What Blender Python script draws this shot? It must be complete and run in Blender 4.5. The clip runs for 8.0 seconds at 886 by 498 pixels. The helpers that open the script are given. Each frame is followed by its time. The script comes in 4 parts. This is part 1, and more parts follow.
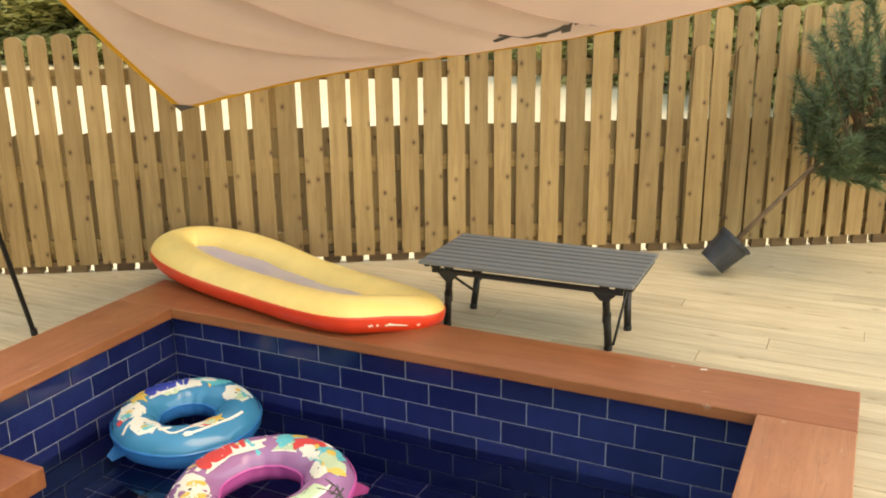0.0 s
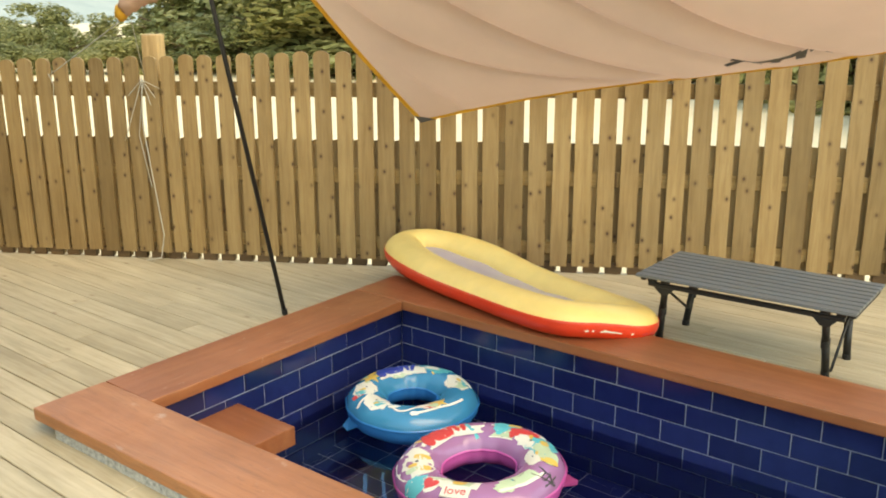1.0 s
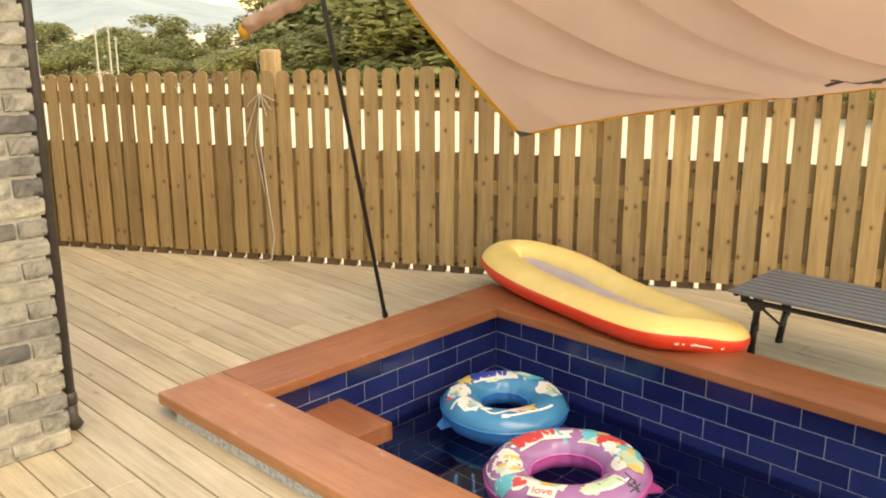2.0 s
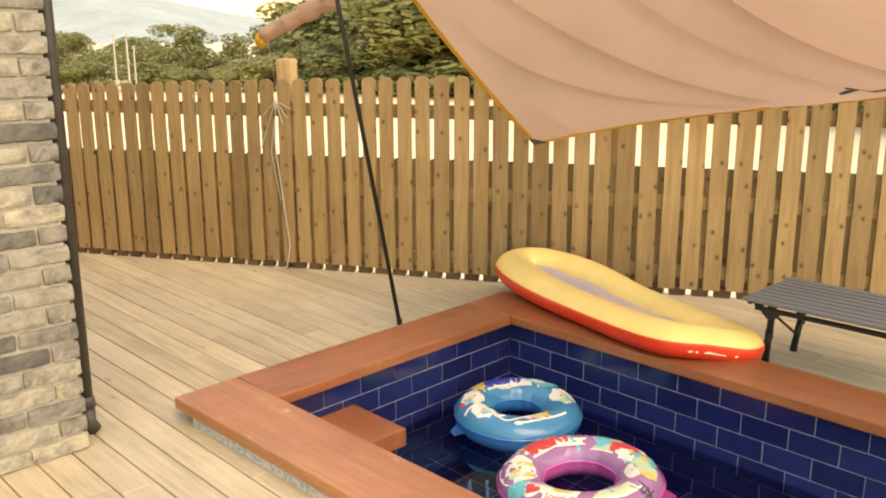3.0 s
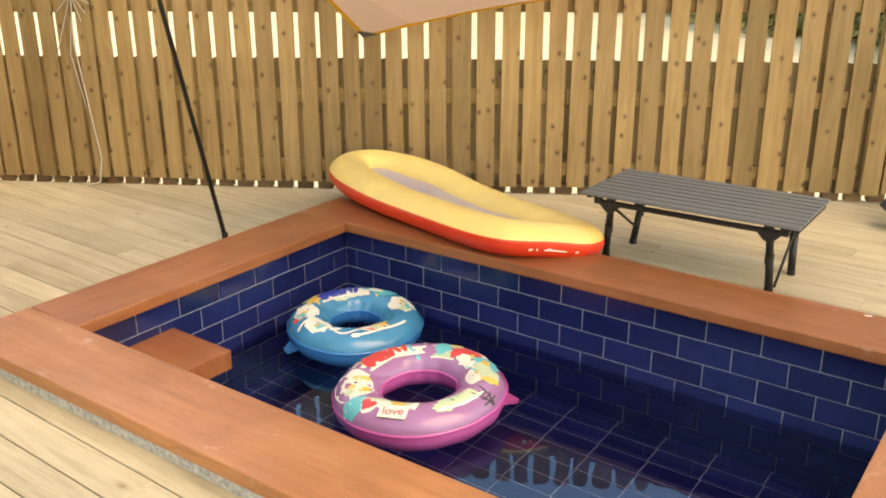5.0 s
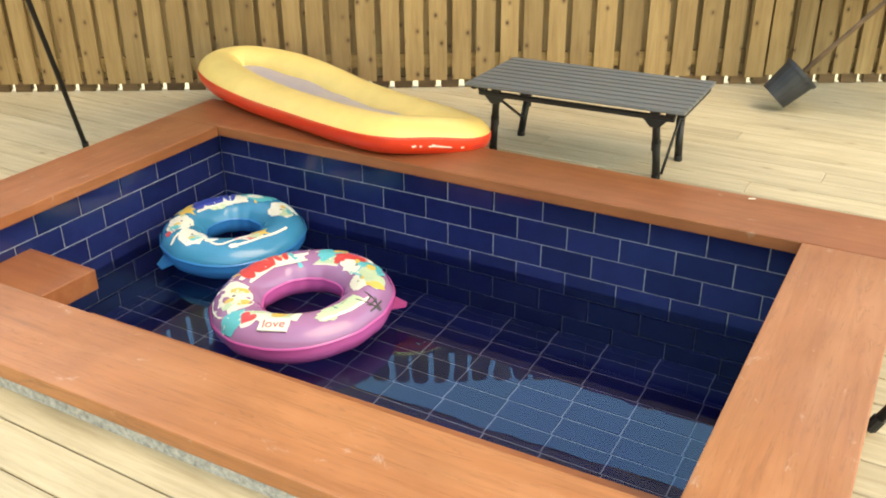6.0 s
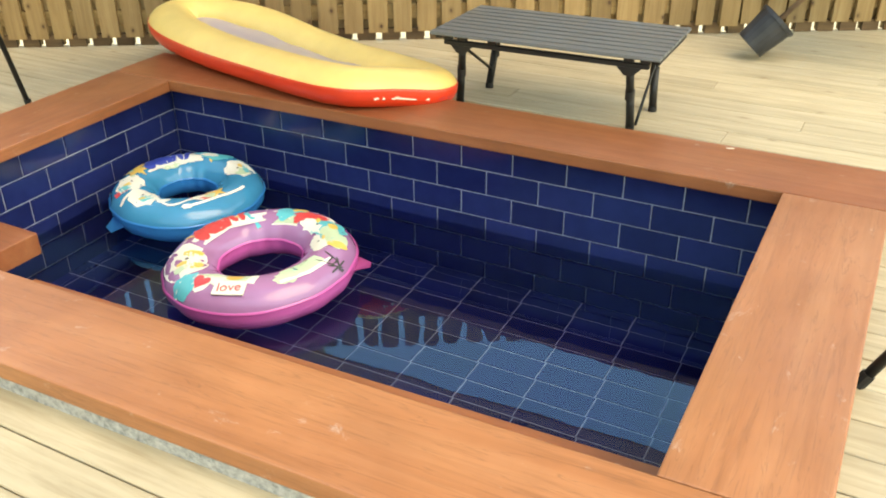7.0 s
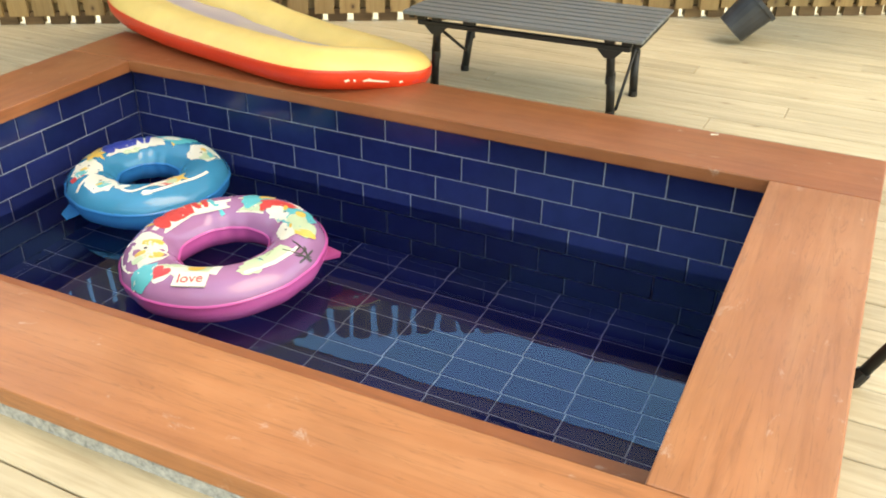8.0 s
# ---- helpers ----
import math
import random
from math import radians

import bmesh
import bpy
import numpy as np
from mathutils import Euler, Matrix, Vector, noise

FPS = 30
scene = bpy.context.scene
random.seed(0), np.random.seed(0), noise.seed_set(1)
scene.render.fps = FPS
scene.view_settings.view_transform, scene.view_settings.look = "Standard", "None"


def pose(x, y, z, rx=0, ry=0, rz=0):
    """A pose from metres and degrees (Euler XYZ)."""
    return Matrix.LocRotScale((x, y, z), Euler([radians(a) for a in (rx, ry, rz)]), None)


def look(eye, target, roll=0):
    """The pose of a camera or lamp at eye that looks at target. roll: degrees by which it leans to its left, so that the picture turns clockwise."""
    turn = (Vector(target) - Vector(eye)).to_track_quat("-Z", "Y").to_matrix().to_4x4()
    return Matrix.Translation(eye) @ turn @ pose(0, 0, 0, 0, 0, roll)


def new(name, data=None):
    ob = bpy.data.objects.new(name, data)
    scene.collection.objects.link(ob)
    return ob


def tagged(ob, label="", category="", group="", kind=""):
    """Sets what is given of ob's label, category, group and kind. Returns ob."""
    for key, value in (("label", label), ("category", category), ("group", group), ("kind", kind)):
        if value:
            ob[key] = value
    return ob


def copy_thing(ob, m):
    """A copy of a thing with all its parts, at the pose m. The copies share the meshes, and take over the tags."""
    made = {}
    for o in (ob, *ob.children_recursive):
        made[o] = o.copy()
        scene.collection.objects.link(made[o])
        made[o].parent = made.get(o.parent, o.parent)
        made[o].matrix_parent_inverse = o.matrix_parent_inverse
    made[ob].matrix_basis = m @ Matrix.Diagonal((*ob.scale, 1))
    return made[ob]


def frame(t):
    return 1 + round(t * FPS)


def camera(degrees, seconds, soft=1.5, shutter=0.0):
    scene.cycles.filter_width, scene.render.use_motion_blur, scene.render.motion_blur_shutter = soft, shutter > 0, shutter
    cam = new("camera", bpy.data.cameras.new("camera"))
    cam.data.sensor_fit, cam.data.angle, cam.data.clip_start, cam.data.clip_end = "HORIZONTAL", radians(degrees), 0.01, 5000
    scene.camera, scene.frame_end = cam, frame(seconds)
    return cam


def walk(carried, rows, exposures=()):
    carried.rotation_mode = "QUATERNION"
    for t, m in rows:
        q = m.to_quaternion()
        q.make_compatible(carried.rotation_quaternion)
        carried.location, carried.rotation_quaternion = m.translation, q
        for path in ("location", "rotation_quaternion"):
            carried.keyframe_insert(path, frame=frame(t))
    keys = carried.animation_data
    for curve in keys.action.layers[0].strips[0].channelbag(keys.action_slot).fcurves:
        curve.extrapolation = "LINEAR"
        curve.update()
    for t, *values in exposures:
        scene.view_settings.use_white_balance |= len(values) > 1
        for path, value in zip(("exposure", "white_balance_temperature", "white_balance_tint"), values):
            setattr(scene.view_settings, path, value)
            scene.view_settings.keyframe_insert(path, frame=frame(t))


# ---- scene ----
cam = camera(53.1, 8.0, soft=1.9)
PATH = [
    (0, (2.528, -2.772, 1.444), (1.683, -1.048, 0.886), -0.7),
    (0.5, (2.529, -2.885, 1.458), (1.497, -1.262, 0.909), -0.0),
    (1, (2.56, -3.034, 1.46), (1.341, -1.534, 0.947), -0.2),
    (1.5, (2.627, -3.124, 1.5), (1.292, -1.726, 0.989), -0.0),
    (3, (2.689, -3.169, 1.499), (1.278, -1.832, 1.027), -0.2),
    (3.5, (2.646, -3.1, 1.484), (1.244, -1.755, 1.011), -0.2),
    (4, (2.64, -3.02, 1.455), (1.241, -1.677, 0.966), -0.2),
    (4.5, (2.613, -2.959, 1.439), (1.313, -1.546, 0.876), 0.3),
    (5, (2.597, -2.906, 1.392), (1.463, -1.399, 0.727), -0.2),
    (6.5, (2.564, -2.671, 1.307), (1.708, -1.125, 0.371), -0.4),
    (7, (2.538, -2.625, 1.252), (1.711, -1.091, 0.312), -0.45),
    (7.5, (2.509, -2.580, 1.218), (1.719, -1.064, 0.276), 0.1),
    (8, (2.485, -2.526, 1.200), (1.729, -1.001, 0.249), 0.6),
]
walk(cam, [(t, look(eye, target, roll)) for t, eye, target, roll in PATH], [(0.0, 1.68, 9900, 12), (1.0, 1.66, 9200, 7), (1.5, 1.68, 9700, 14), (3.5, 1.71, 10900, 21), (5.2, 1.75, 10300, 15), (6.5, 1.95, 9100, 6), (8.0, 1.94, 9100, 8)])

# ---- world, sun, exposure ----
SUN_AZ, SUN_EL = -8.0, 56.0
world = bpy.data.worlds.new("sky")
scene.world = world
world.use_nodes = True
wn = world.node_tree
sky = wn.nodes.new("ShaderNodeTexSky")
sky.sky_type, sky.sun_disc = "NISHITA", False
sky.sun_elevation, sky.sun_rotation = radians(SUN_EL), radians(90 - SUN_AZ)
sky.air_density, sky.dust_density, sky.ozone_density = 1.7, 0.6, 3.0
bg = wn.nodes["Background"]
bg.inputs["Strength"].default_value = 0.15
wn.links.new(sky.outputs["Color"], bg.inputs["Color"])
sun_data = bpy.data.lights.new("sun", "SUN")
sun_data.energy, sun_data.angle, sun_data.color = 0.7, radians(50), (1.0, 0.82, 0.54)
sun = new("sun", sun_data)
sx, sy, sz = math.cos(radians(SUN_AZ)) * math.cos(radians(SUN_EL)), math.sin(radians(SUN_AZ)) * math.cos(radians(SUN_EL)), math.sin(radians(SUN_EL))
sun.matrix_world = look((sx * 30, sy * 30, sz * 30), (0, 0, 0))

# ---- materials ----
def material(name, base, rough=0.6, metal=0.0, coat=0.0):
    m = bpy.data.materials.new(name)
    m.use_nodes = True
    b = m.node_tree.nodes["Principled BSDF"]
    b.inputs["Base Color"].default_value = (*base, 1)
    b.inputs["Roughness"].default_value = rough
    b.inputs["Metallic"].default_value = metal
    b.inputs["Coat Weight"].default_value = coat
    return m, m.node_tree, b


def node(nt, kind, **inputs):
    n = nt.nodes.new(kind)
    for k, v in inputs.items():
        n.inputs[k.replace("_", " ")].default_value = v
    return n


def coords(nt, scale=(1, 1, 1), shift_random=0.0):
    tc = nt.nodes.new("ShaderNodeTexCoord")
    mp = nt.nodes.new("ShaderNodeMapping")
    mp.inputs["Scale"].default_value = scale
    nt.links.new(tc.outputs["Object"], mp.inputs["Vector"])
    if shift_random:
        info = nt.nodes.new("ShaderNodeObjectInfo")
        mul = nt.nodes.new("ShaderNodeMath")
        mul.operation = "MULTIPLY"
        mul.inputs[1].default_value = shift_random
        nt.links.new(info.outputs["Random"], mul.inputs[0])
        nt.links.new(mul.outputs[0], mp.inputs["Location"])
    return mp.outputs["Vector"]


def ramp(nt, fac, stops):
    r = nt.nodes.new("ShaderNodeValToRGB")
    el = r.color_ramp.elements
    while len(el) < len(stops):
        el.new(0.5)
    for e, (p, c) in zip(el, stops):
        e.position, e.color = p, (*c, 1)
    nt.links.new(fac, r.inputs["Fac"])
    return r.outputs["Color"]


def mix(nt, fac, a, b, mode="MIX"):
    m = nt.nodes.new("ShaderNodeMix")
    m.data_type, m.blend_type = "RGBA", mode
    for sock, v in ((m.inputs[0], fac), (m.inputs[6], a), (m.inputs[7], b)):
        if isinstance(v, bpy.types.NodeSocket):
            nt.links.new(v, sock)
        elif isinstance(v, (int, float)):
            sock.default_value = v
        else:
            sock.default_value = (*v, 1)
    return m.outputs[2]


def noise_tex(nt, vec, scale, detail=4.0, rough=0.55, distort=0.0):
    n = node(nt, "ShaderNodeTexNoise", Scale=scale, Detail=detail, Roughness=rough, Distortion=distort)
    nt.links.new(vec, n.inputs["Vector"])
    return n.outputs["Fac"]


def bump(nt, b, height, strength, dist=0.002):
    n = node(nt, "ShaderNodeBump", Strength=strength, Distance=dist)
    nt.links.new(height, n.inputs["Height"])
    nt.links.new(n.outputs["Normal"], b.inputs["Normal"])


def wood(name, dark, mid, light, rough, knots=0.0, knot_scale=5.0, grain=1.0, tint=0.25, coat=0.0, long_axis="x", knot_tone=(0.07, 0.035, 0.012), contrast=0.75):
    """Sawn wood with grain along the piece, wide streaks, round knots and a tone for each piece."""
    m, nt, b = material(name, mid, rough, coat=coat)
    along = {"x": (0.6, 9, 9), "z": (9, 9, 0.6)}[long_axis]
    v = coords(nt, along, 37.0)
    fine = noise_tex(nt, v, 9.0 * grain, 6, 0.65, 0.6)
    wide = noise_tex(nt, v, 1.6, 3, 0.5, 1.2)
    c1 = ramp(nt, wide, [(0.25, dark), (0.5, mid), (0.75, light)])
    c2 = ramp(nt, fine, [(0.3, (0.62, 0.56, 0.48)), (0.55, (1, 1, 1)), (0.8, (1.08, 1.06, 1.03))])
    col = mix(nt, contrast, c1, c2, "MULTIPLY")
    info = nt.nodes.new("ShaderNodeObjectInfo")
    tone = ramp(nt, info.outputs["Random"], [(0.0, (1 - tint, 1 - tint * 1.05, 1 - tint * 1.2)), (0.5, (1, 1, 1)), (1.0, (1 + tint * 0.4, 1 + tint * 0.35, 1 + tint * 0.2))])
    col = mix(nt, 1.0, col, tone, "MULTIPLY")
    if knots:
        kv = coords(nt, {"x": (0.45, 1, 1), "z": (1, 1, 0.72)}[long_axis], 53.0)
        sep = nt.nodes.new("ShaderNodeSeparateXYZ")
        com = nt.nodes.new("ShaderNodeCombineXYZ")
        nt.links.new(kv, sep.inputs[0])
        nt.links.new(sep.outputs["X"], com.inputs["X"])
        nt.links.new(sep.outputs["Y" if long_axis == "x" else "Z"], com.inputs["Y"])
        vor = node(nt, "ShaderNodeTexVoronoi", Scale=knot_scale)
        vor.voronoi_dimensions = "2D"
        nt.links.new(com.outputs[0], vor.inputs["Vector"])
        rare = ramp(nt, vor.outputs["Color"], [(0.30, (0, 0, 0)), (0.38, (0.75, 0.75, 0.75)), (0.6, (1, 1, 1))])
        spot = ramp(nt, vor.outputs["Distance"], [(knots * 0.5, (1, 1, 1)), (knots, (0.35, 0.35, 0.35)), (knots * 2.2, (0, 0, 0))])
        col = mix(nt, mix(nt, 1.0, spot, rare, "MULTIPLY"), col, knot_tone)
    stains = noise_tex(nt, coords(nt, (1, 1, 1), 11.0), 2.3, 4, 0.6)
    col = mix(nt, 0.55, col, ramp(nt, stains, [(0.3, (0.72, 0.70, 0.67)), (0.6, (1, 1, 1))]), "MULTIPLY")
    nt.links.new(col, b.inputs["Base Color"])
    bump(nt, b, fine, 0.35, 0.0015)
    return m


M_FENCE = wood("fence_pine", (0.26, 0.163, 0.068), (0.315, 0.207, 0.092), (0.375, 0.257, 0.122), 0.7, 0.066, 8.0, 0.8, 0.32, 0, "z", (0.075, 0.035, 0.015), 0.5)
M_RAIL = wood("rail_pine", (0.22, 0.135, 0.05), (0.28, 0.18, 0.07), (0.33, 0.22, 0.09), 0.75, 0.04, 5.0)
M_DECK = wood("deck_pine", (0.41, 0.345, 0.225), (0.50, 0.42, 0.28), (0.57, 0.49, 0.335), 0.55, 0.035, 4.2, 0.8, 0.14, 0, "x", (0.30, 0.22, 0.13), 0.5)
# new pine, its base colour also lightened to carry sunlight on the posts
M_POST = wood("fresh_sunlit_pine_post", (0.46, 0.30, 0.13), (0.54, 0.36, 0.17), (0.60, 0.42, 0.21), 0.6, 0.05, 5.0, long_axis="z")
M_DARK_PINE = wood("dark_brown_pine", (0.10, 0.06, 0.03), (0.15, 0.09, 0.045), (0.20, 0.125, 0.06), 0.8)
M_COPING = wood("stained_hardwood", (0.36, 0.135, 0.053), (0.41, 0.165, 0.070), (0.45, 0.198, 0.090), 0.28, 0.0, 3.0, 0.55, 0.06, 0.0, contrast=0.3)



def finish_coping(m):
    """Dark streaks, pale scuffs, fine veins and uneven gloss on the stained boards."""
    nt = m.node_tree
    b = nt.nodes["Principled BSDF"]
    plain = b.inputs["Base Color"].links[0].from_socket
    streak = noise_tex(nt, coords(nt, (0.5, 11, 11), 19.0), 3.0, 5, 0.6, 1.5)
    col = mix(nt, ramp(nt, streak, [(0.56, (0, 0, 0)), (0.66, (0.45, 0.45, 0.45)), (0.74, (0, 0, 0))]), plain, (0.22, 0.085, 0.035))
    scuff = noise_tex(nt, coords(nt, (1, 1.6, 1), 7.0), 9.0, 9, 0.72, 0.4)
    col = mix(nt, ramp(nt, scuff, [(0.62, (0, 0, 0)), (0.72, (0.5, 0.5, 0.5))]), col, (0.62, 0.52, 0.43))
    veins = noise_tex(nt, coords(nt, (0.35, 6, 6), 29.0), 4.0, 3, 0.5, 2.5)
    col = mix(nt, ramp(nt, veins, [(0.485, (0, 0, 0)), (0.5, (0.5, 0.5, 0.5)), (0.515, (0, 0, 0))]), col, (0.20, 0.085, 0.04))
    cloud = noise_tex(nt, coords(nt, (1, 1.4, 1), 13.0), 3.0, 4, 0.6, 0.6)
    col = mix(nt, 0.7, col, ramp(nt, cloud, [(0.3, (0.80, 0.76, 0.74)), (0.55, (1, 1, 1)), (0.75, (1.10, 1.12, 1.16))]), "MULTIPLY")
    nt.links.new(col, b.inputs["Base Color"])
    wear = noise_tex(nt, coords(nt, (1, 1, 1), 3.0), 4.0, 5, 0.6)
    nt.links.new(ramp(nt, wear, [(0.3, (0.28, 0.28, 0.28)), (0.7, (0.46, 0.46, 0.46))]), b.inputs["Roughness"])


# deeper copy of the coping wood: weaker sky sheen painted into the colour
M_COPING_DEEPER_COPY = wood("stained_hardwood_deeper_copy", (0.28, 0.092, 0.036), (0.33, 0.115, 0.047), (0.37, 0.140, 0.060), 0.28, 0.0, 3.0, 0.55, 0.06, 0.0, contrast=0.3)
for m in (M_COPING, M_COPING_DEEPER_COPY):
    finish_coping(m)

M_TILE, nt, b = material("cobalt_glazed_tile", (0.006, 0.012, 0.11), 0.13)
n1 = noise_tex(nt, coords(nt, (1, 1, 1), 23.0), 14, 3)
info = nt.nodes.new("ShaderNodeObjectInfo")
tone = ramp(nt, info.outputs["Random"], [(0, (0.010, 0.016, 0.080)), (0.5, (0.014, 0.022, 0.104)), (1, (0.019, 0.029, 0.132))])
nt.links.new(mix(nt, 0.5, tone, ramp(nt, n1, [(0.3, (0.7, 0.7, 0.75)), (0.7, (1.15, 1.15, 1.1))]), "MULTIPLY"), b.inputs["Base Color"])
bump(nt, b, n1, 0.12, 0.001)

M_GROUT, nt, b = material("pale_grout", (0.36, 0.38, 0.42), 0.85)
g = noise_tex(nt, coords(nt), 40, 5)
nt.links.new(ramp(nt, g, [(0.3, (0.26, 0.28, 0.33)), (0.7, (0.44, 0.46, 0.50))]), b.inputs["Base Color"])

M_CONCRETE, nt, b = material("rough_concrete", (0.28, 0.28, 0.27), 0.9)
g = noise_tex(nt, coords(nt), 55, 6, 0.7)
nt.links.new(ramp(nt, g, [(0.3, (0.16, 0.17, 0.165)), (0.5, (0.38, 0.38, 0.36)), (0.72, (0.57, 0.56, 0.52))]), b.inputs["Base Color"])
bump(nt, b, g, 0.7, 0.006)

M_MORTAR, nt, b = material("mortar", (0.42, 0.39, 0.33), 0.95)
g = noise_tex(nt, coords(nt), 60, 6, 0.7)
nt.links.new(ramp(nt, g, [(0.3, (0.29, 0.27, 0.22)), (0.7, (0.42, 0.395, 0.33))]), b.inputs["Base Color"])
bump(nt, b, g, 0.5, 0.004)

M_BRICK, nt, b = material("grey_beige_brick", (0.3, 0.28, 0.24), 0.92)
v = coords(nt, (1, 1, 1), 41.0)
info = nt.nodes.new("ShaderNodeObjectInfo")
base = ramp(nt, info.outputs["Random"], [(0.0, (0.10, 0.098, 0.090)), (0.15, (0.19, 0.18, 0.155)), (0.4, (0.24, 0.225, 0.19)), (0.7, (0.30, 0.28, 0.225)), (1.0, (0.38, 0.345, 0.265))])
blot = ramp(nt, noise_tex(nt, v, 13, 5, 0.65), [(0.32, (0.5, 0.5, 0.52)), (0.5, (1, 1, 1)), (0.72, (1.35, 1.3, 1.2))])
g = noise_tex(nt, v, 85, 6, 0.7)
col = mix(nt, 1.0, base, blot, "MULTIPLY")
col = mix(nt, 0.6, col, ramp(nt, g, [(0.3, (0.65, 0.65, 0.65)), (0.6, (1.1, 1.1, 1.1))]), "MULTIPLY")
nt.links.new(col, b.inputs["Base Color"])
bump(nt, b, g, 0.8, 0.005)


def vinyl(name, base, rough=0.3, trans=0.0):
    m, nt, b = material(name, base, rough, coat=0.2)
    g = noise_tex(nt, coords(nt), 7, 4)
    nt.links.new(mix(nt, 0.5, base, ramp(nt, g, [(0.3, tuple(c * 0.86 for c in base)), (0.7, tuple(min(1, c * 1.1) for c in base))])), b.inputs["Base Color"])
    b.inputs["Subsurface Weight"].default_value = trans
    b.inputs["Subsurface Radius"].default_value = (0.05, 0.04, 0.03)
    bump(nt, b, noise_tex(nt, coords(nt), 18, 3), 0.15, 0.004)
    return m


M_YELLOW = vinyl("yellow_vinyl", (0.90, 0.635, 0.21), 0.45)
M_RED = vinyl("red_vinyl", (0.78, 0.05, 0.018), 0.4)
M_LILAC = vinyl("lilac_vinyl", (0.52, 0.42, 0.44), 0.3)
M_PINK = vinyl("pink_vinyl", (0.62, 0.11, 0.36), 0.22)
M_MAUVE = vinyl("clear_mauve_vinyl", (0.37, 0.17, 0.33), 0.16)
M_BLUE = vinyl("blue_vinyl", (0.012, 0.20, 0.50), 0.22)
M_CLEARBLUE = vinyl("clear_blue_vinyl", (0.025, 0.23, 0.40), 0.16)
M_PRINT_WHITE = vinyl("white_print", (0.80, 0.78, 0.66), 0.3)
M_PRINT_RED = vinyl("red_print", (0.68, 0.06, 0.06), 0.3)
M_PRINT_NAVY = vinyl("navy_print", (0.03, 0.06, 0.36), 0.3)
M_PRINT_TEAL = vinyl("teal_print", (0.07, 0.48, 0.52), 0.3)
M_PRINT_GOLD = vinyl("gold_print", (0.75, 0.50, 0.10), 0.3)
M_PRINT_GREEN = vinyl("pale_green_print", (0.50, 0.62, 0.40), 0.3)
M_PRINT_DARK = vinyl("dark_print", (0.05, 0.045, 0.04), 0.4)

M_ALU, nt, b = material("grey_anodised_slat", (0.2, 0.21, 0.22), 0.33, 0.5)
g = noise_tex(nt, coords(nt, (1.5, 90, 90)), 6, 4)
nt.links.new(ramp(nt, g, [(0.3, (0.17, 0.19, 0.20)), (0.7, (0.25, 0.275, 0.285))]), b.inputs["Base Color"])
M_BLACK, nt, b = material("black_coated_steel", (0.006, 0.006, 0.0065), 0.5)
g = noise_tex(nt, coords(nt), 40, 4)
nt.links.new(ramp(nt, g, [(0.3, (0.004, 0.004, 0.0045)), (0.7, (0.009, 0.009, 0.0095))]), b.inputs["Base Color"])
M_POT, nt, b = material("black_nursery_plastic", (0.022, 0.025, 0.03), 0.5)
g = noise_tex(nt, coords(nt), 12, 4)
nt.links.new(ramp(nt, g, [(0.3, (0.015, 0.017, 0.02)), (0.7, (0.035, 0.038, 0.045))]), b.inputs["Base Color"])
M_PIPE, nt, b = material("dark_brown_pipe", (0.085, 0.07, 0.06), 0.5)
g = noise_tex(nt, coords(nt), 25, 4)
nt.links.new(ramp(nt, g, [(0.3, (0.038, 0.033, 0.03)), (0.7, (0.065, 0.055, 0.046))]), b.inputs["Base Color"])
M_STRING, nt, b = material("white_string", (0.46, 0.43, 0.36), 0.9)
M_SOIL, nt, b = material("potting_soil", (0.05, 0.035, 0.022), 0.95)
g = noise_tex(nt, coords(nt), 70, 5)
bump(nt, b, g, 0.8, 0.01)
M_BARK, nt, b = material("brown_bark", (0.16, 0.095, 0.055), 0.9)
g = noise_tex(nt, coords(nt, (1, 1, 0.3)), 40, 5)
nt.links.new(ramp(nt, g, [(0.3, (0.10, 0.06, 0.035)), (0.7, (0.24, 0.15, 0.09))]), b.inputs["Base Color"])
bump(nt, b, g, 0.6, 0.004)


def cloth(name, base, through_light=0.35, rough=0.8):
    m, nt, b = material(name, base, rough)
    weave = noise_tex(nt, coords(nt), 260, 2)
    blot = noise_tex(nt, coords(nt), 3.0, 4)
    col = mix(nt, 0.6, base, ramp(nt, blot, [(0.3, tuple(c * 0.88 for c in base)), (0.7, tuple(c * 1.06 for c in base))]))
    nt.links.new(col, b.inputs["Base Color"])
    tr = nt.nodes.new("ShaderNodeBsdfTranslucent")
    nt.links.new(col, tr.inputs["Color"])
    mx = nt.nodes.new("ShaderNodeMixShader")
    mx.inputs[0].default_value = through_light
    nt.links.new(b.outputs[0], mx.inputs[1])
    nt.links.new(tr.outputs[0], mx.inputs[2])
    nt.links.new(mx.outputs[0], nt.nodes["Material Output"].inputs["Surface"])
    bump(nt, b, weave, 0.1, 0.0008)
    return m


M_TARP = cloth("beige_tarp_cloth", (0.60, 0.40, 0.29), 0.4)
M_HEM = cloth("ochre_hem_tape", (0.70, 0.36, 0.04), 0.2)
M_PATCH = cloth("grey_patch_cloth", (0.10, 0.09, 0.085), 0.1)


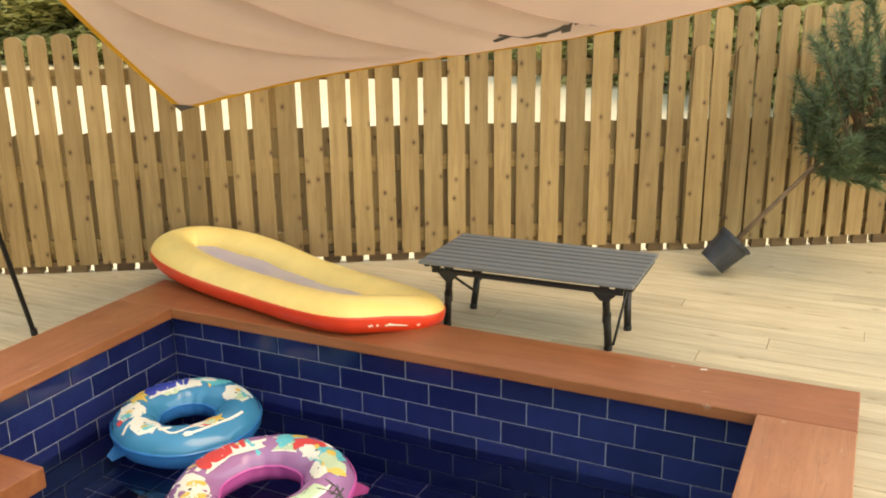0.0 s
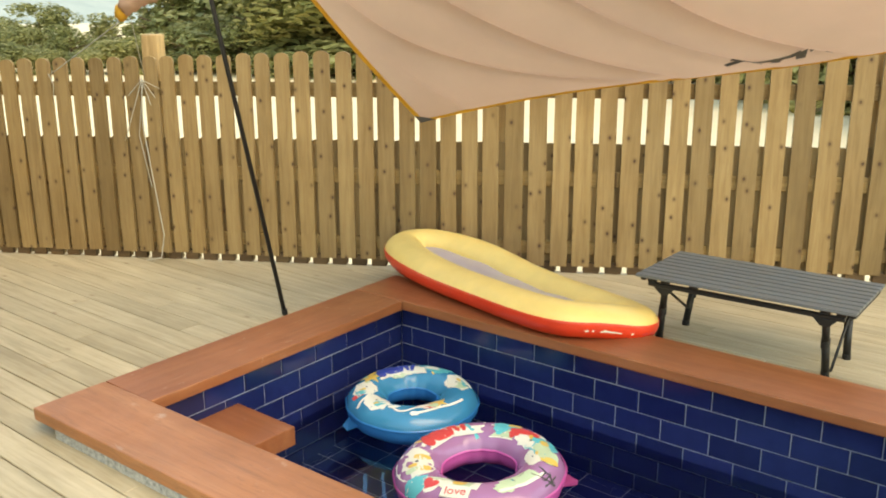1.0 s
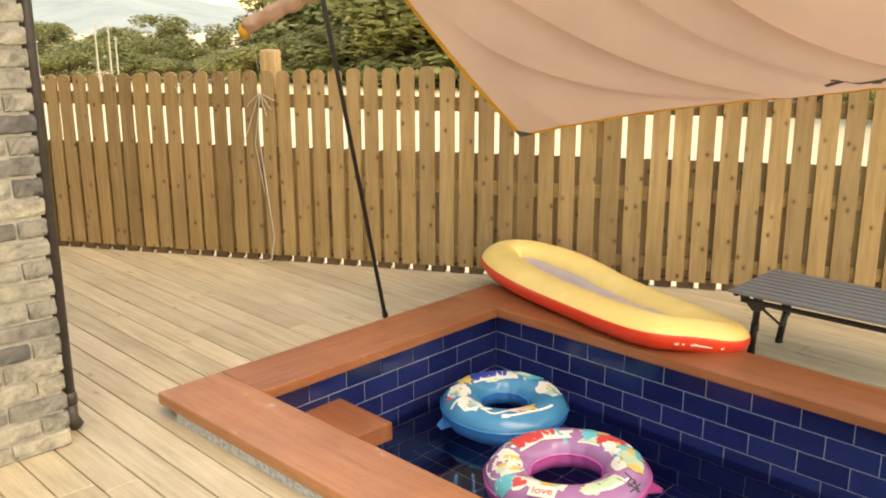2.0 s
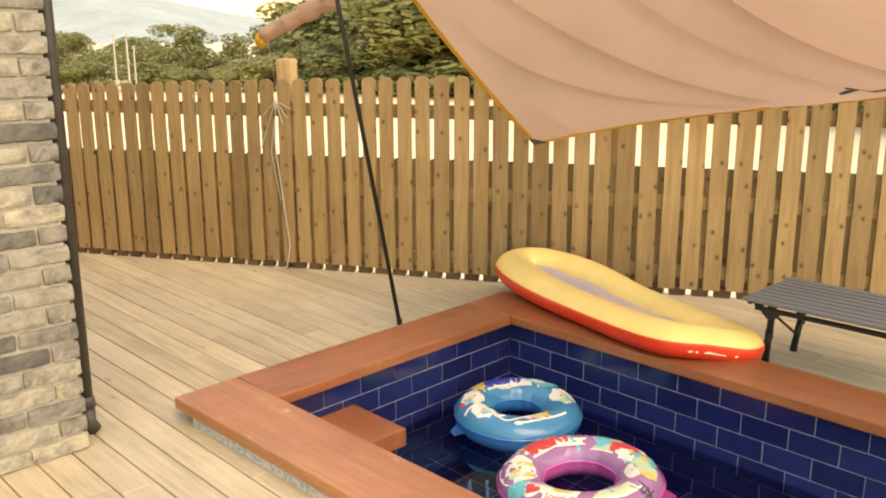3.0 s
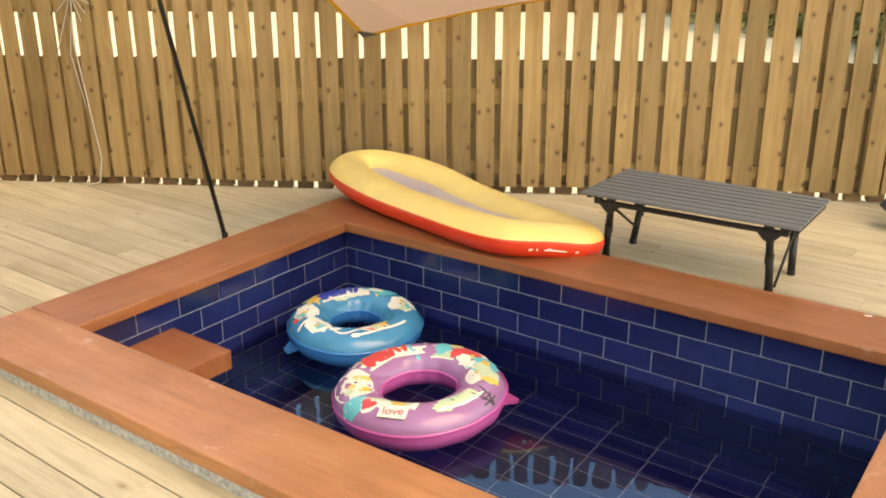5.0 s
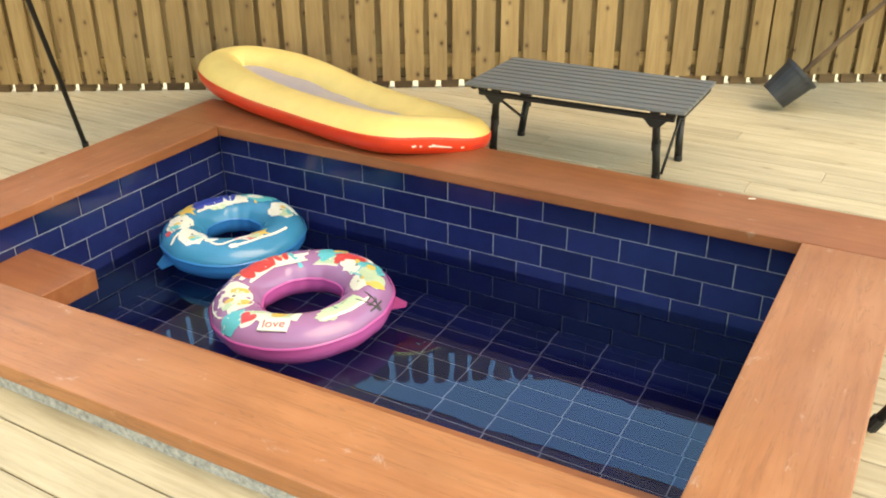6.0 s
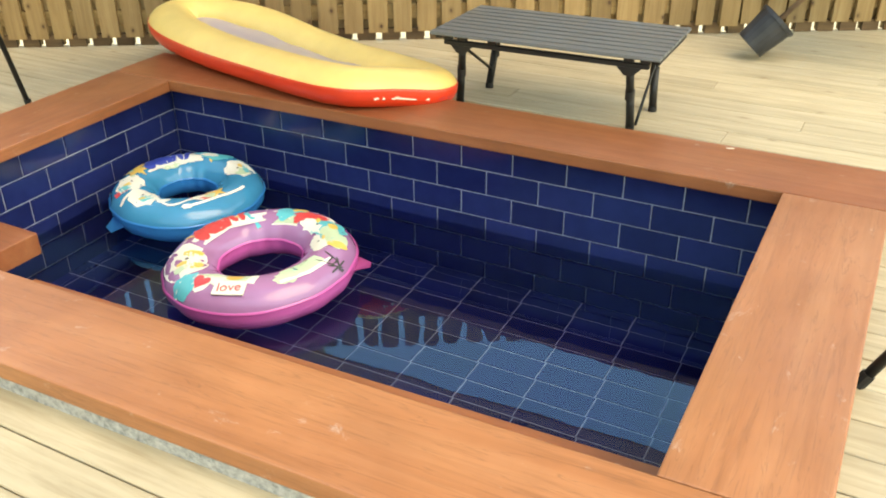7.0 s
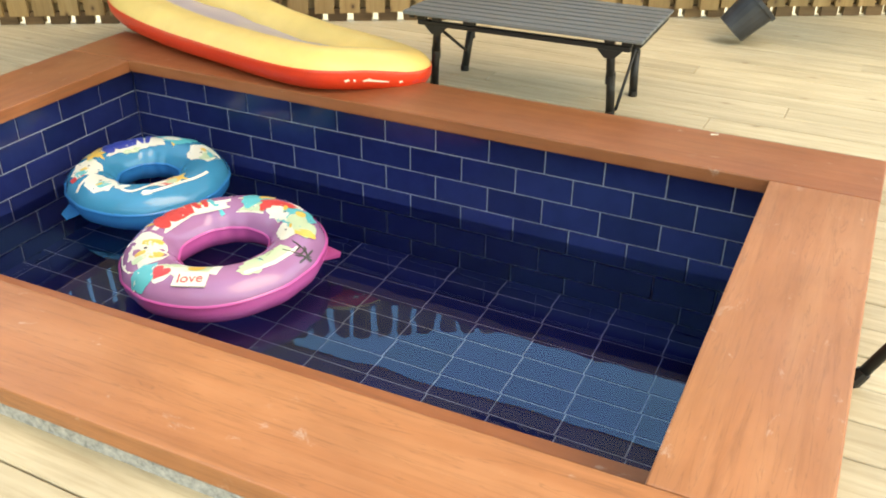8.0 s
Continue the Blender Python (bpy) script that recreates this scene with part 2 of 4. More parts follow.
def leafy(name, dark, mid, light):
    m, nt, b = material(name, mid, 0.65)
    geo = nt.nodes.new("ShaderNodeNewGeometry")
    info = nt.nodes.new("ShaderNodeObjectInfo")
    col = ramp(nt, geo.outputs["Random Per Island"], [(0, dark), (0.5, mid), (1, light)])
    tone = ramp(nt, info.outputs["Random"], [(0, (0.75, 0.8, 0.7)), (1, (1.25, 1.15, 1.0))])
    col = mix(nt, 1.0, col, tone, "MULTIPLY")
    nt.links.new(col, b.inputs["Base Color"])
    tr = nt.nodes.new("ShaderNodeBsdfTranslucent")
    nt.links.new(col, tr.inputs["Color"])
    mx = nt.nodes.new("ShaderNodeMixShader")
    mx.inputs[0].default_value = 0.42
    nt.links.new(b.outputs[0], mx.inputs[1])
    nt.links.new(tr.outputs[0], mx.inputs[2])
    nt.links.new(mx.outputs[0], nt.nodes["Material Output"].inputs["Surface"])
    return m


M_LEAF = leafy("broad_leaves", (0.15, 0.17, 0.07), (0.27, 0.28, 0.12), (0.42, 0.41, 0.20))
M_NEEDLE = leafy("pine_needles", (0.05, 0.085, 0.05), (0.10, 0.15, 0.085), (0.17, 0.23, 0.13))

M_GROUND, nt, b = material("pale_concrete_yard", (0.78, 0.74, 0.66), 0.9)
v = coords(nt)
g = noise_tex(nt, v, 0.35, 6, 0.6)
g2 = noise_tex(nt, v, 9, 5)
col = ramp(nt, g, [(0.3, (0.72, 0.585, 0.36)), (0.7, (0.85, 0.70, 0.45))])
nt.links.new(mix(nt, 0.4, col, ramp(nt, g2, [(0.3, (0.85, 0.85, 0.85)), (0.7, (1.05, 1.05, 1.05))]), "MULTIPLY"), b.inputs["Base Color"])

# distance haze is painted into the hill's pale grey-green base colour
M_HILL, nt, b = material("hazy_wooded_hill", (0.30, 0.34, 0.30), 1.0)
g = noise_tex(nt, coords(nt), 0.03, 8, 0.7)
nt.links.new(ramp(nt, g, [(0.3, (0.26, 0.31, 0.29)), (0.7, (0.38, 0.42, 0.38))]), b.inputs["Base Color"])

M_WATER = bpy.data.materials.new("clear_water")
M_WATER.use_nodes = True
nt = M_WATER.node_tree
nt.nodes.remove(nt.nodes["Principled BSDF"])
clear = nt.nodes.new("ShaderNodeBsdfTransparent")
clear.inputs["Color"].default_value = (0.56, 0.60, 0.94, 1)
gloss = nt.nodes.new("ShaderNodeBsdfGlossy")
gloss.inputs["Roughness"].default_value = 0.0
# blue tint painted into the reflection, for a bluer sky and duller tarp
gloss.inputs["Color"].default_value = (0.50, 0.78, 1.0, 1)
fres = nt.nodes.new("ShaderNodeFresnel")
# higher than water's own value, to brighten the reflected sky
fres.inputs["IOR"].default_value = 1.72
ripple = noise_tex(nt, coords(nt, (1, 1, 1)), 4.2, 1, 0.4, 0.6)
bn = node(nt, "ShaderNodeBump", Strength=0.2, Distance=0.006)
nt.links.new(ripple, bn.inputs["Height"])
nt.links.new(bn.outputs["Normal"], gloss.inputs["Normal"])
mx = nt.nodes.new("ShaderNodeMixShader")
nt.links.new(fres.outputs[0], mx.inputs[0])
nt.links.new(clear.outputs[0], mx.inputs[1])
nt.links.new(gloss.outputs[0], mx.inputs[2])
nt.links.new(mx.outputs[0], nt.nodes["Material Output"].inputs["Surface"])


# ---- mesh tools ----
def to_mesh(name, bm, mat, smooth=False):
    bmesh.ops.recalc_face_normals(bm, faces=bm.faces)
    me = bpy.data.meshes.new(name)
    bm.to_mesh(me)
    bm.free()
    me.materials.append(mat)
    if smooth:
        for p in me.polygons:
            p.use_smooth = True
    return me


def thing(name, label, category, group="", kind="", at=None):
    ob = new(name)
    if at is not None:
        ob.matrix_world = at
    ob.empty_display_size = 0.05
    return tagged(ob, label, category, group, kind)


def part(name, bm, mat, parent=None, label="", smooth=False, at=None):
    ob = new(name, to_mesh(name, bm, mat, smooth))
    if parent is not None:
        ob.parent = parent
    if at is not None:
        ob.matrix_local = at
    if label:
        ob["label"] = label
    return ob


def shared(name, me, parent, at):
    ob = new(name, me)
    ob.parent = parent
    ob.matrix_local = at
    return ob


def box(bm, x0, x1, y0, y1, z0, z1, bevel=0.0, segs=1, m=None):
    r = bmesh.ops.create_cube(bm, size=1)
    vs = r["verts"]
    for v in vs:
        v.co = Vector(((x0 + x1) / 2 + v.co.x * (x1 - x0), (y0 + y1) / 2 + v.co.y * (y1 - y0), (z0 + z1) / 2 + v.co.z * (z1 - z0)))
    es = list({e for v in vs for e in v.link_edges})
    if bevel:
        out = bmesh.ops.bevel(bm, geom=es, offset=bevel, segments=segs, affect="EDGES", profile=0.6)
        vs = list({v for f in out["faces"] for v in f.verts} | {v for v in vs if v.is_valid})
    if m is not None:
        bmesh.ops.transform(bm, matrix=m, verts=vs)
    return vs


def prism(bm, pts, z0, z1, bevel=0.0):
    """An upright block over a plan outline."""
    lo = [bm.verts.new((x, y, z0)) for x, y in pts]
    hi = [bm.verts.new((x, y, z1)) for x, y in pts]
    n = len(pts)
    fs = [bm.faces.new(lo[::-1]), bm.faces.new(hi)]
    for i in range(n):
        fs.append(bm.faces.new((lo[i], lo[(i + 1) % n], hi[(i + 1) % n], hi[i])))
    if bevel:
        es = list({e for f in fs for e in f.edges})
        bmesh.ops.bevel(bm, geom=es, offset=bevel, segments=2, affect="EDGES", profile=0.6)


def tube(bm, pts, radii, sides=10, cap=True):
    """A round bar along a line of points."""
    pts = [Vector(p) for p in pts]
    if isinstance(radii, (int, float)):
        radii = [radii] * len(pts)
    rings = []
    side = None
    for i, p in enumerate(pts):
        d = (pts[min(i + 1, len(pts) - 1)] - pts[max(i - 1, 0)]).normalized()
        if side is None:
            side = d.orthogonal().normalized()
        side = (side - d * side.dot(d)).normalized()
        up = d.cross(side)
        rings.append([bm.verts.new(p + radii[i] * (math.cos(a) * side + math.sin(a) * up)) for a in (2 * math.pi * k / sides for k in range(sides))])
    for a, b2 in zip(rings, rings[1:]):
        for k in range(sides):
            bm.faces.new((a[k], a[(k + 1) % sides], b2[(k + 1) % sides], b2[k]))
    if cap:
        bm.faces.new(rings[0][::-1])
        bm.faces.new(rings[-1])


def grid_faces(bm, rows, wrap_u=False, wrap_v=False):
    vs = [[bm.verts.new(p) for p in r] for r in rows]
    nu, nv = len(vs), len(vs[0])
    for i in range(nu if wrap_u else nu - 1):
        for j in range(nv if wrap_v else nv - 1):
            bm.faces.new((vs[i][j], vs[(i + 1) % nu][j], vs[(i + 1) % nu][(j + 1) % nv], vs[i][(j + 1) % nv]))
    return vs


# ---- plan ----
DECK = 0.067
COPING_TOP, COPING_LOW = 0.155, 0.110
TILE_W, TILE_H, JOINT = 0.2, 0.0922, 0.0045
WATER = -0.232
FLOOR = -0.438
FENCE_O = Vector((0.0, 1.0, 0.0))
FENCE_YAW = math.degrees(math.atan2(0.515, 0.857))
GROUND = -0.45


def fence_x(y):
    """Where the fence's inner face crosses the line of that y."""
    return (y - 1.0) / 0.601


# ---- ground and distance ----
bm = bmesh.new()
rows = []
for i in range(41):
    a = -math.pi + 2 * math.pi * i / 40
    rows.append([Vector((r * math.cos(a), r * math.sin(a), GROUND - (0 if r < 40 else (r - 40) * 0.006))) for r in (0.5, 6, 15, 40, 120, 500, 2500)])
grid_faces(bm, rows)
bmesh.ops.remove_doubles(bm, verts=bm.verts, dist=0.001)
ground = part("ground", bm, M_GROUND)
tagged(ground, "pale sunlit concrete yard beyond the fence", "ground", kind="structure")

bm = bmesh.new()
rows = []
for i in range(90):
    a = radians(85 + 115 * i / 89)
    far = 700 + 120 * math.sin(i * 0.21)
    h = 10 + 74 * math.exp(-((i - 64) / 13) ** 2) + 8 * noise.noise((i * 0.13, 0, 0)) + 3 * noise.noise((i * 0.6, 3, 0))
    rows.append([Vector((far * (1 + 0.25 * k) * math.cos(a), far * (1 + 0.25 * k) * math.sin(a), -8 + h * (0, 0.55, 0.9, 1.0)[k] + (noise.noise((i * 0.9, k, 5)) * 2))) for k in range(4)])
grid_faces(bm, rows)
hill = part("backdrop", bm, M_HILL, smooth=True)
tagged(hill, "hazy wooded hills in the far distance", "hill", kind="structure")


def make_tree(seed, height, spread, leaves, low, leaf):
    rnd = random.Random(seed)
    t = thing("tree", "broadleaf tree with a dense green summer crown", "tree", "trees behind the yard")
    bm = bmesh.new()
    tube(bm, [(0, 0, -0.2), (0.05 * height * rnd.uniform(-1, 1), 0.05, height * 0.35), (0, 0, height * 0.75)], [height * 0.03, height * 0.022, height * 0.008], 8)
    for k in range(7):
        a, z = rnd.uniform(0, 6.28), height * rnd.uniform(0.25, 0.6)
        l = spread * rnd.uniform(0.5, 0.8)
        tube(bm, [(0, 0, z), (l * 0.5 * math.cos(a), l * 0.5 * math.sin(a), z + l * 0.25), (l * math.cos(a), l * math.sin(a), z + l * 0.6)], [height * 0.012, height * 0.008, height * 0.003], 5)
    part("trunk", bm, M_BARK, t, smooth=True)
    lumps = []
    for k in range(26):
        a, u = rnd.uniform(0, 6.28), rnd.uniform(low, 1.0)
        rr = spread * math.sqrt(max(0.06, 1 - (abs(u - 0.5) * 1.7) ** 2)) * rnd.uniform(0.35, 0.85)
        lumps.append((Vector((rr * math.cos(a), rr * math.sin(a), height * u * 0.93)), spread * rnd.uniform(0.22, 0.42)))
    vs, fs = [], []
    for k in range(leaves):
        c, r = rnd.choice(lumps)
        d = Vector((rnd.gauss(0, 1), rnd.gauss(0, 1), rnd.gauss(0.25, 0.9))).normalized()
        p = c + d * r * rnd.uniform(0.75, 1.05)
        nrm = (d + Vector((rnd.uniform(-0.7, 0.7), rnd.uniform(-0.7, 0.7), rnd.uniform(-0.2, 0.9)))).normalized()
        s1 = nrm.orthogonal().normalized()
        s1 = s1 * math.cos(k) + nrm.cross(s1) * math.sin(k)
        s2 = nrm.cross(s1)
        q = leaf * rnd.uniform(0.6, 1.4)
        n0 = len(vs)
        vs += [tuple(p + s1 * q), tuple(p + s2 * q * 0.55 + nrm * q * 0.15), tuple(p - s1 * q), tuple(p - s2 * q * 0.55 + nrm * q * 0.15)]
        fs.append((n0, n0 + 1, n0 + 2, n0 + 3))
    me = bpy.data.meshes.new("crown")
    me.from_pydata(vs, [], fs)
    me.materials.append(M_LEAF)
    ob = new("crown", me)
    ob.parent = t
    return t


def yard_depth(az):
    """How far the pale yard reaches in a compass direction before the trees begin."""
    knots = [(70, 11.5), (89.5, 12.5), (97.6, 14.5), (108.5, 20), (115.6, 26), (125, 28), (139.7, 28), (160, 32), (190, 40)]
    for (a0, d0), (a1, d1) in zip(knots, knots[1:]):
        if az <= a1:
            return d0 + (d1 - d0) * (az - a0) / (a1 - a0)
    return 60


kinds = [make_tree(11, 6.5, 2.6, 5200, 0.02, 0.15), make_tree(12, 7.5, 2.9, 5600, 0.05, 0.15), make_tree(13, 5.5, 2.8, 5200, 0.0, 0.14), make_tree(14, 8.0, 3.0, 6000, 0.05, 0.16)]
EYE0 = Vector((2.55, -2.8, 0))
rnd = random.Random(5)
spots = []
for row, (back, n) in enumerate(((1.6, 46), (5.0, 40), (10.0, 34))):
    for i in range(n):
        az = 76 + 106 * (i + rnd.uniform(0.2, 0.8)) / n
        d = yard_depth(az) + (back + (1.0 if az < 102 else 0)) * rnd.uniform(0.8, 1.25) * (1 if az < 135 else 1.5)
        tall = 1.0 if az < 134 else (1.0 - 0.72 * min(1, (az - 134) / 14))
        tall *= (0.62, 0.95, 1.2)[row] * rnd.uniform(0.8, 1.2)
        wide = tall * (1.0 if az < 134 else 2.0) * (1.25 if row == 0 else 1.0)
        spots.append((EYE0.x + d * math.cos(radians(az)), EYE0.y + d * math.sin(radians(az)), tall, wide, rnd.uniform(0, 360), rnd.randrange(4)))
for k, (x, y, tall, wide, turn, which) in enumerate(spots):
    src = kinds[which]
    m = Matrix.Translation((x, y, GROUND - 0.1)) @ Euler((0, 0, radians(turn))).to_matrix().to_4x4() @ Matrix.Diagonal((wide, wide, tall, 1))
    if k < 4:
        kinds[k].matrix_basis = m
    else:
        made = copy_thing(src, Matrix())
        made.matrix_basis = m

pole_kit = None
for x, y, h in ((-26.3, 9.5, 3.6), (-26.1, 9.85, 3.5), (-26.05, 10.05, 2.9), (-27.1, 7.9, 2.8)):
    at = Matrix.Translation((x, y, GROUND - 0.4))
    if pole_kit is None:
        pole_kit = thing("utility_pole", "slim pale utility pole with a crossarm in the far field", "pole", "poles in the far field", at=at)
        bm = bmesh.new()
        tube(bm, [(0, 0, 0), (0, 0, 2.5)], [0.035, 0.025], 8)
        part("pole", bm, M_STRING, pole_kit)
        bm = bmesh.new()
        box(bm, -0.14, 0.14, -0.025, 0.025, 2.34, 2.38, 0.008)
        part("crossarm", bm, M_STRING, pole_kit)
    else:
        made = copy_thing(pole_kit, at)
        made.scale = (1, 1, h / 3.6)

# ---- pool ----
LEFT_TILT = 2.5
SKEW = math.tan(radians(LEFT_TILT))
FAR_Y, NEAR_Y, RIGHT_X, LEFT_X = 0.0, -1.50, 2.37, -0.165


def left_x(y):
    return LEFT_X - SKEW * y


def coping_board(name_label, quad, at_yaw, mat):
    """A stained hardwood board over a four-cornered plan, grain along its length."""
    c = sum((Vector((*q, 0)) for q in quad), Vector()) / 4
    m = Matrix.Translation((c.x, c.y, COPING_LOW)) @ Euler((0, 0, radians(at_yaw))).to_matrix().to_4x4()
    inv = m.inverted()
    pts = [(inv @ Vector((*q, COPING_LOW)))[:2] for q in quad]
    bm = bmesh.new()
    prism(bm, pts, 0, COPING_TOP - COPING_LOW, 0.005)
    ob = part("coping_board", bm, mat)
    ob.matrix_world = m
    return tagged(ob, name_label, "coping", "pool coping boards")


coping_board("stained hardwood coping board along the far pool edge, coloured redder for weaker sheen", [(-0.395, -0.078), (2.585, -0.062), (2.585, 0.240), (-0.405, 0.225)], 0.3, M_COPING_DEEPER_COPY)
coping_board("stained hardwood coping board beside the pool step, coloured redder for weaker sheen", [(-0.325, -1.462), (-0.037, -1.464), (-0.090, -0.080), (-0.392, -0.081)], 92.2, M_COPING_DEEPER_COPY)
coping_board("wide weathered orange hardwood coping board along the near pool edge", [(-0.308, -1.745), (2.62, -1.675), (2.62, -1.397), (-0.325, -1.466)], 1.6, M_COPING)
coping_board("orange-stained hardwood coping board across the pool's end", [(2.303, -1.403), (2.590, -1.395), (2.583, -0.0645), (2.294, -0.0665)], 90.2, M_COPING)

# plinth, shell
bm = bmesh.new()
prism(bm, [(-0.33, 0.005), (2.53, 0.005), (2.53, 0.17), (-0.33, 0.17)], -0.5, COPING_LOW - 0.002)
prism(bm, [(-0.31, 0.004), (-0.20, -1.730), (-0.12, -1.728), (-0.172, 0.004)], -0.5, COPING_LOW - 0.002)
prism(bm, [(-0.119, -1.728), (2.56, -1.664), (2.56, NEAR_Y - 0.02), (-0.119, NEAR_Y - 0.02)], -0.5, COPING_LOW - 0.002)
prism(bm, [(RIGHT_X + 0.013, NEAR_Y - 0.019), (2.53, NEAR_Y - 0.019), (2.53, 0.004), (RIGHT_X + 0.013, 0.004)], -0.5, COPING_LOW - 0.002)
plinth = part("pool_plinth", bm, M_CONCRETE)
tagged(plinth, "rough grey concrete plinth under the pool coping", "plinth", kind="structure")

bm = bmesh.new()
box(bm, -0.165, 2.37, -1.5, 0, FLOOR - 0.05, FLOOR + 0.0012)
pool_floor = part("pool_floor", bm, M_GROUT)
tagged(pool_floor, "pale grout bed of the blue tiled pool floor", "floor", kind="structure")


def wall_slab(name, label, length, m):
    bm = bmesh.new()
    box(bm, 0, length, 0.002, 0.012, FLOOR, COPING_LOW - 0.003)
    ob = part(name, bm, M_GROUT)
    ob.matrix_world = m
    return tagged(ob, label, "wall", kind="structure")


W_FAR = wall_slab("pool_wall_far", "pool wall of dark blue brick-laid glazed tiles", RIGHT_X - LEFT_X, pose(LEFT_X, FAR_Y, 0))
W_LEFT = wall_slab("pool_wall_left", "pool wall of dark blue brick-laid glazed tiles", 1.5, pose(left_x(-1.5), -1.5, 0, 0, 0, 90 + LEFT_TILT))
W_RIGHT = wall_slab("pool_wall_right", "pool wall of dark blue brick-laid glazed tiles", 1.5, pose(RIGHT_X, 0, 0, 0, 0, -90))
W_NEAR = wall_slab("pool_wall_near", "pool wall of dark blue brick-laid glazed tiles", 2.5, pose(RIGHT_X, NEAR_Y, 0, 0, 0, 180))

# water
bm = bmesh.new()
vs = [bm.verts.new(p) for p in ((left_x(-1.5), -1.498, WATER), (RIGHT_X - 0.003, -1.498, WATER), (RIGHT_X - 0.003, -0.003, WATER), (LEFT_X + 0.002, -0.003, WATER))]
bm.faces.new(vs)
water_mesh = bpy.data.meshes.new("water")
bm.to_mesh(water_mesh)
bm.free()
water_mesh.materials.append(M_WATER)
water = new("water", water_mesh)
water.visible_shadow = False
tagged(water, "still clear water in the dark blue tiled pool", "water", kind="structure")

# step and bench
bm = bmesh.new()
prism(bm, [(-0.122, -1.03), (0.215, -1.03), (0.215, -1.495), (-0.100, -1.495)], -0.105, -0.03, 0.004)
ob = part("pool_step", bm, M_COPING_DEEPER_COPY)
tagged(ob, "thick red-brown stained wooden step inside the pool corner", "step")
bench = thing("pool_bench", "low stained wooden bench of two boards along the pool wall", "bench")
for quad in ([(0.217, -1.078), (2.355, -1.005), (2.355, -1.245), (0.217, -1.285)], [(0.217, -1.289), (2.355, -1.249), (2.355, -1.495), (0.217, -1.495)]):
    bm = bmesh.new()
    prism(bm, quad, -0.245, -0.172, 0.004)
    part("board", bm, M_COPING_DEEPER_COPY, bench)

# ---- fence ----
FM = Matrix.Translation(FENCE_O) @ Euler((0, 0, radians(FENCE_YAW))).to_matrix().to_4x4()
# local: x along the fence, y away from the deck, z up
PITCH, PICKET_W = 0.1195, 0.0915
fence = thing("fence", "natural pine picket fence with rounded tops and back boards", "fence", kind="structure", at=FM)


def fence_top(s):
    return 1.297 + 0.026 * s


def picket_mesh(width, length, thick, seed):
    rnd = random.Random(seed)
    bm = bmesh.new()
    pts = [(-width / 2, 0), (width / 2, 0)]
    r = width / 2
    for k in range(9):
        a = math.pi * k / 8
        pts.append((r * 0.98 * math.cos(a), length - r * 0.72 + r * 0.72 * math.sin(a)))
    lo = [bm.verts.new((x + rnd.uniform(-0.0008, 0.0008), 0, z)) for x, z in pts]
    hi = [bm.verts.new((v.co.x, thick, v.co.z)) for v in lo]
    bm.faces.new(lo[::-1])
    bm.faces.new(hi)
    n = len(pts)
    for i in range(n):
        bm.faces.new((lo[i], lo[(i + 1) % n], hi[(i + 1) % n], hi[i]))
    return to_mesh("picket", bm, M_FENCE)


pickets = [picket_mesh(PICKET_W + w, 1.2, 0.018, i) for i, w in enumerate((0, 0.002, -0.002, 0.003))]
back = picket_mesh(0.094, 0.712, 0.016, 9)
# dark brown blocks at the fence foot, one under each picket gap
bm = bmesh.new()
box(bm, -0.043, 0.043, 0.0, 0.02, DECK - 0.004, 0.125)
foot_mesh = to_mesh("foot", bm, M_DARK_PINE)
rnd = random.Random(8)
# runs of pickets: first gap, spacing and number of each panel
gaps = []
for start, step, count in ((-5.057, 0.1073, 28), (-2.054, 0.110, 6), (-1.395, 0.1155, 10), (-0.24, 0.131, 2), (0.02, 0.1209, 9), (1.108, 0.134, 5), (1.778, 0.1165, 17)):
    gaps += [start + step * k for k in range(count)]
for g0, g1 in zip(gaps, gaps[1:]):
    s, wide = (g0 + g1) / 2, (g1 - g0) / PITCH
    z0 = 0.110 + rnd.uniform(-0.003, 0.003) + 0.004 * max(0, s)
    h = fence_top(s) + rnd.uniform(-0.006, 0.006) - z0
    shared("picket", rnd.choice(pickets), fence, pose(s, -0.02, z0, 0, rnd.uniform(-0.25, 0.25), 0) @ Matrix.Diagonal((wide, 1, h / 1.2, 1)))
    shared("back_board", back, fence, pose(g0 + rnd.uniform(-0.003, 0.003), 0.023, 0.072, 0, rnd.uniform(-0.2, 0.2), 0) @ Matrix.Diagonal((wide, 1, 1, 1)))
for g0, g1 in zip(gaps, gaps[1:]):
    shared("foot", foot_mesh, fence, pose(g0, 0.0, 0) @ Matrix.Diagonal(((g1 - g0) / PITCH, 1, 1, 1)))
# two short pickets nailed over longer ones
for s in (1.957, 2.188):
    shared("picket", pickets[1], fence, pose(s, -0.039, 0.112, 0, 0.2, 0) @ Matrix.Diagonal((0.97, 1, (1.165 - 0.112) / 1.2, 1)))
for z0, z1 in ((1.02, 1.10), (0.545, 0.628), (0.165, 0.24)):
    for a in range(-3, 2):
        bm = bmesh.new()
        box(bm, 0, 1.955, 0, 0.021, 0, z1 - z0, 0.003)
        x0 = -0.26 + 1.96 * a
        part("rail", bm, M_RAIL, fence, at=pose(x0, 0, z0 + 0.006 * (a + 1)))
for s, top in ((-4.18, 1.35), (-2.235, 1.355), (-0.26, 1.42), (1.668, 1.62), (3.66, 1.62)):
    bm = bmesh.new()
    box(bm, -0.05, 0.05, 0, 0.1, GROUND - 0.1, top, 0.012, 2)
    part("post", bm, M_POST, fence, at=pose(s, 0.053, 0))

# ---- house corner ----
HX, HY = -0.283, -2.088
house = thing("house", "corner of a house in weathered grey-beige brick", "house")
bm = bmesh.new()
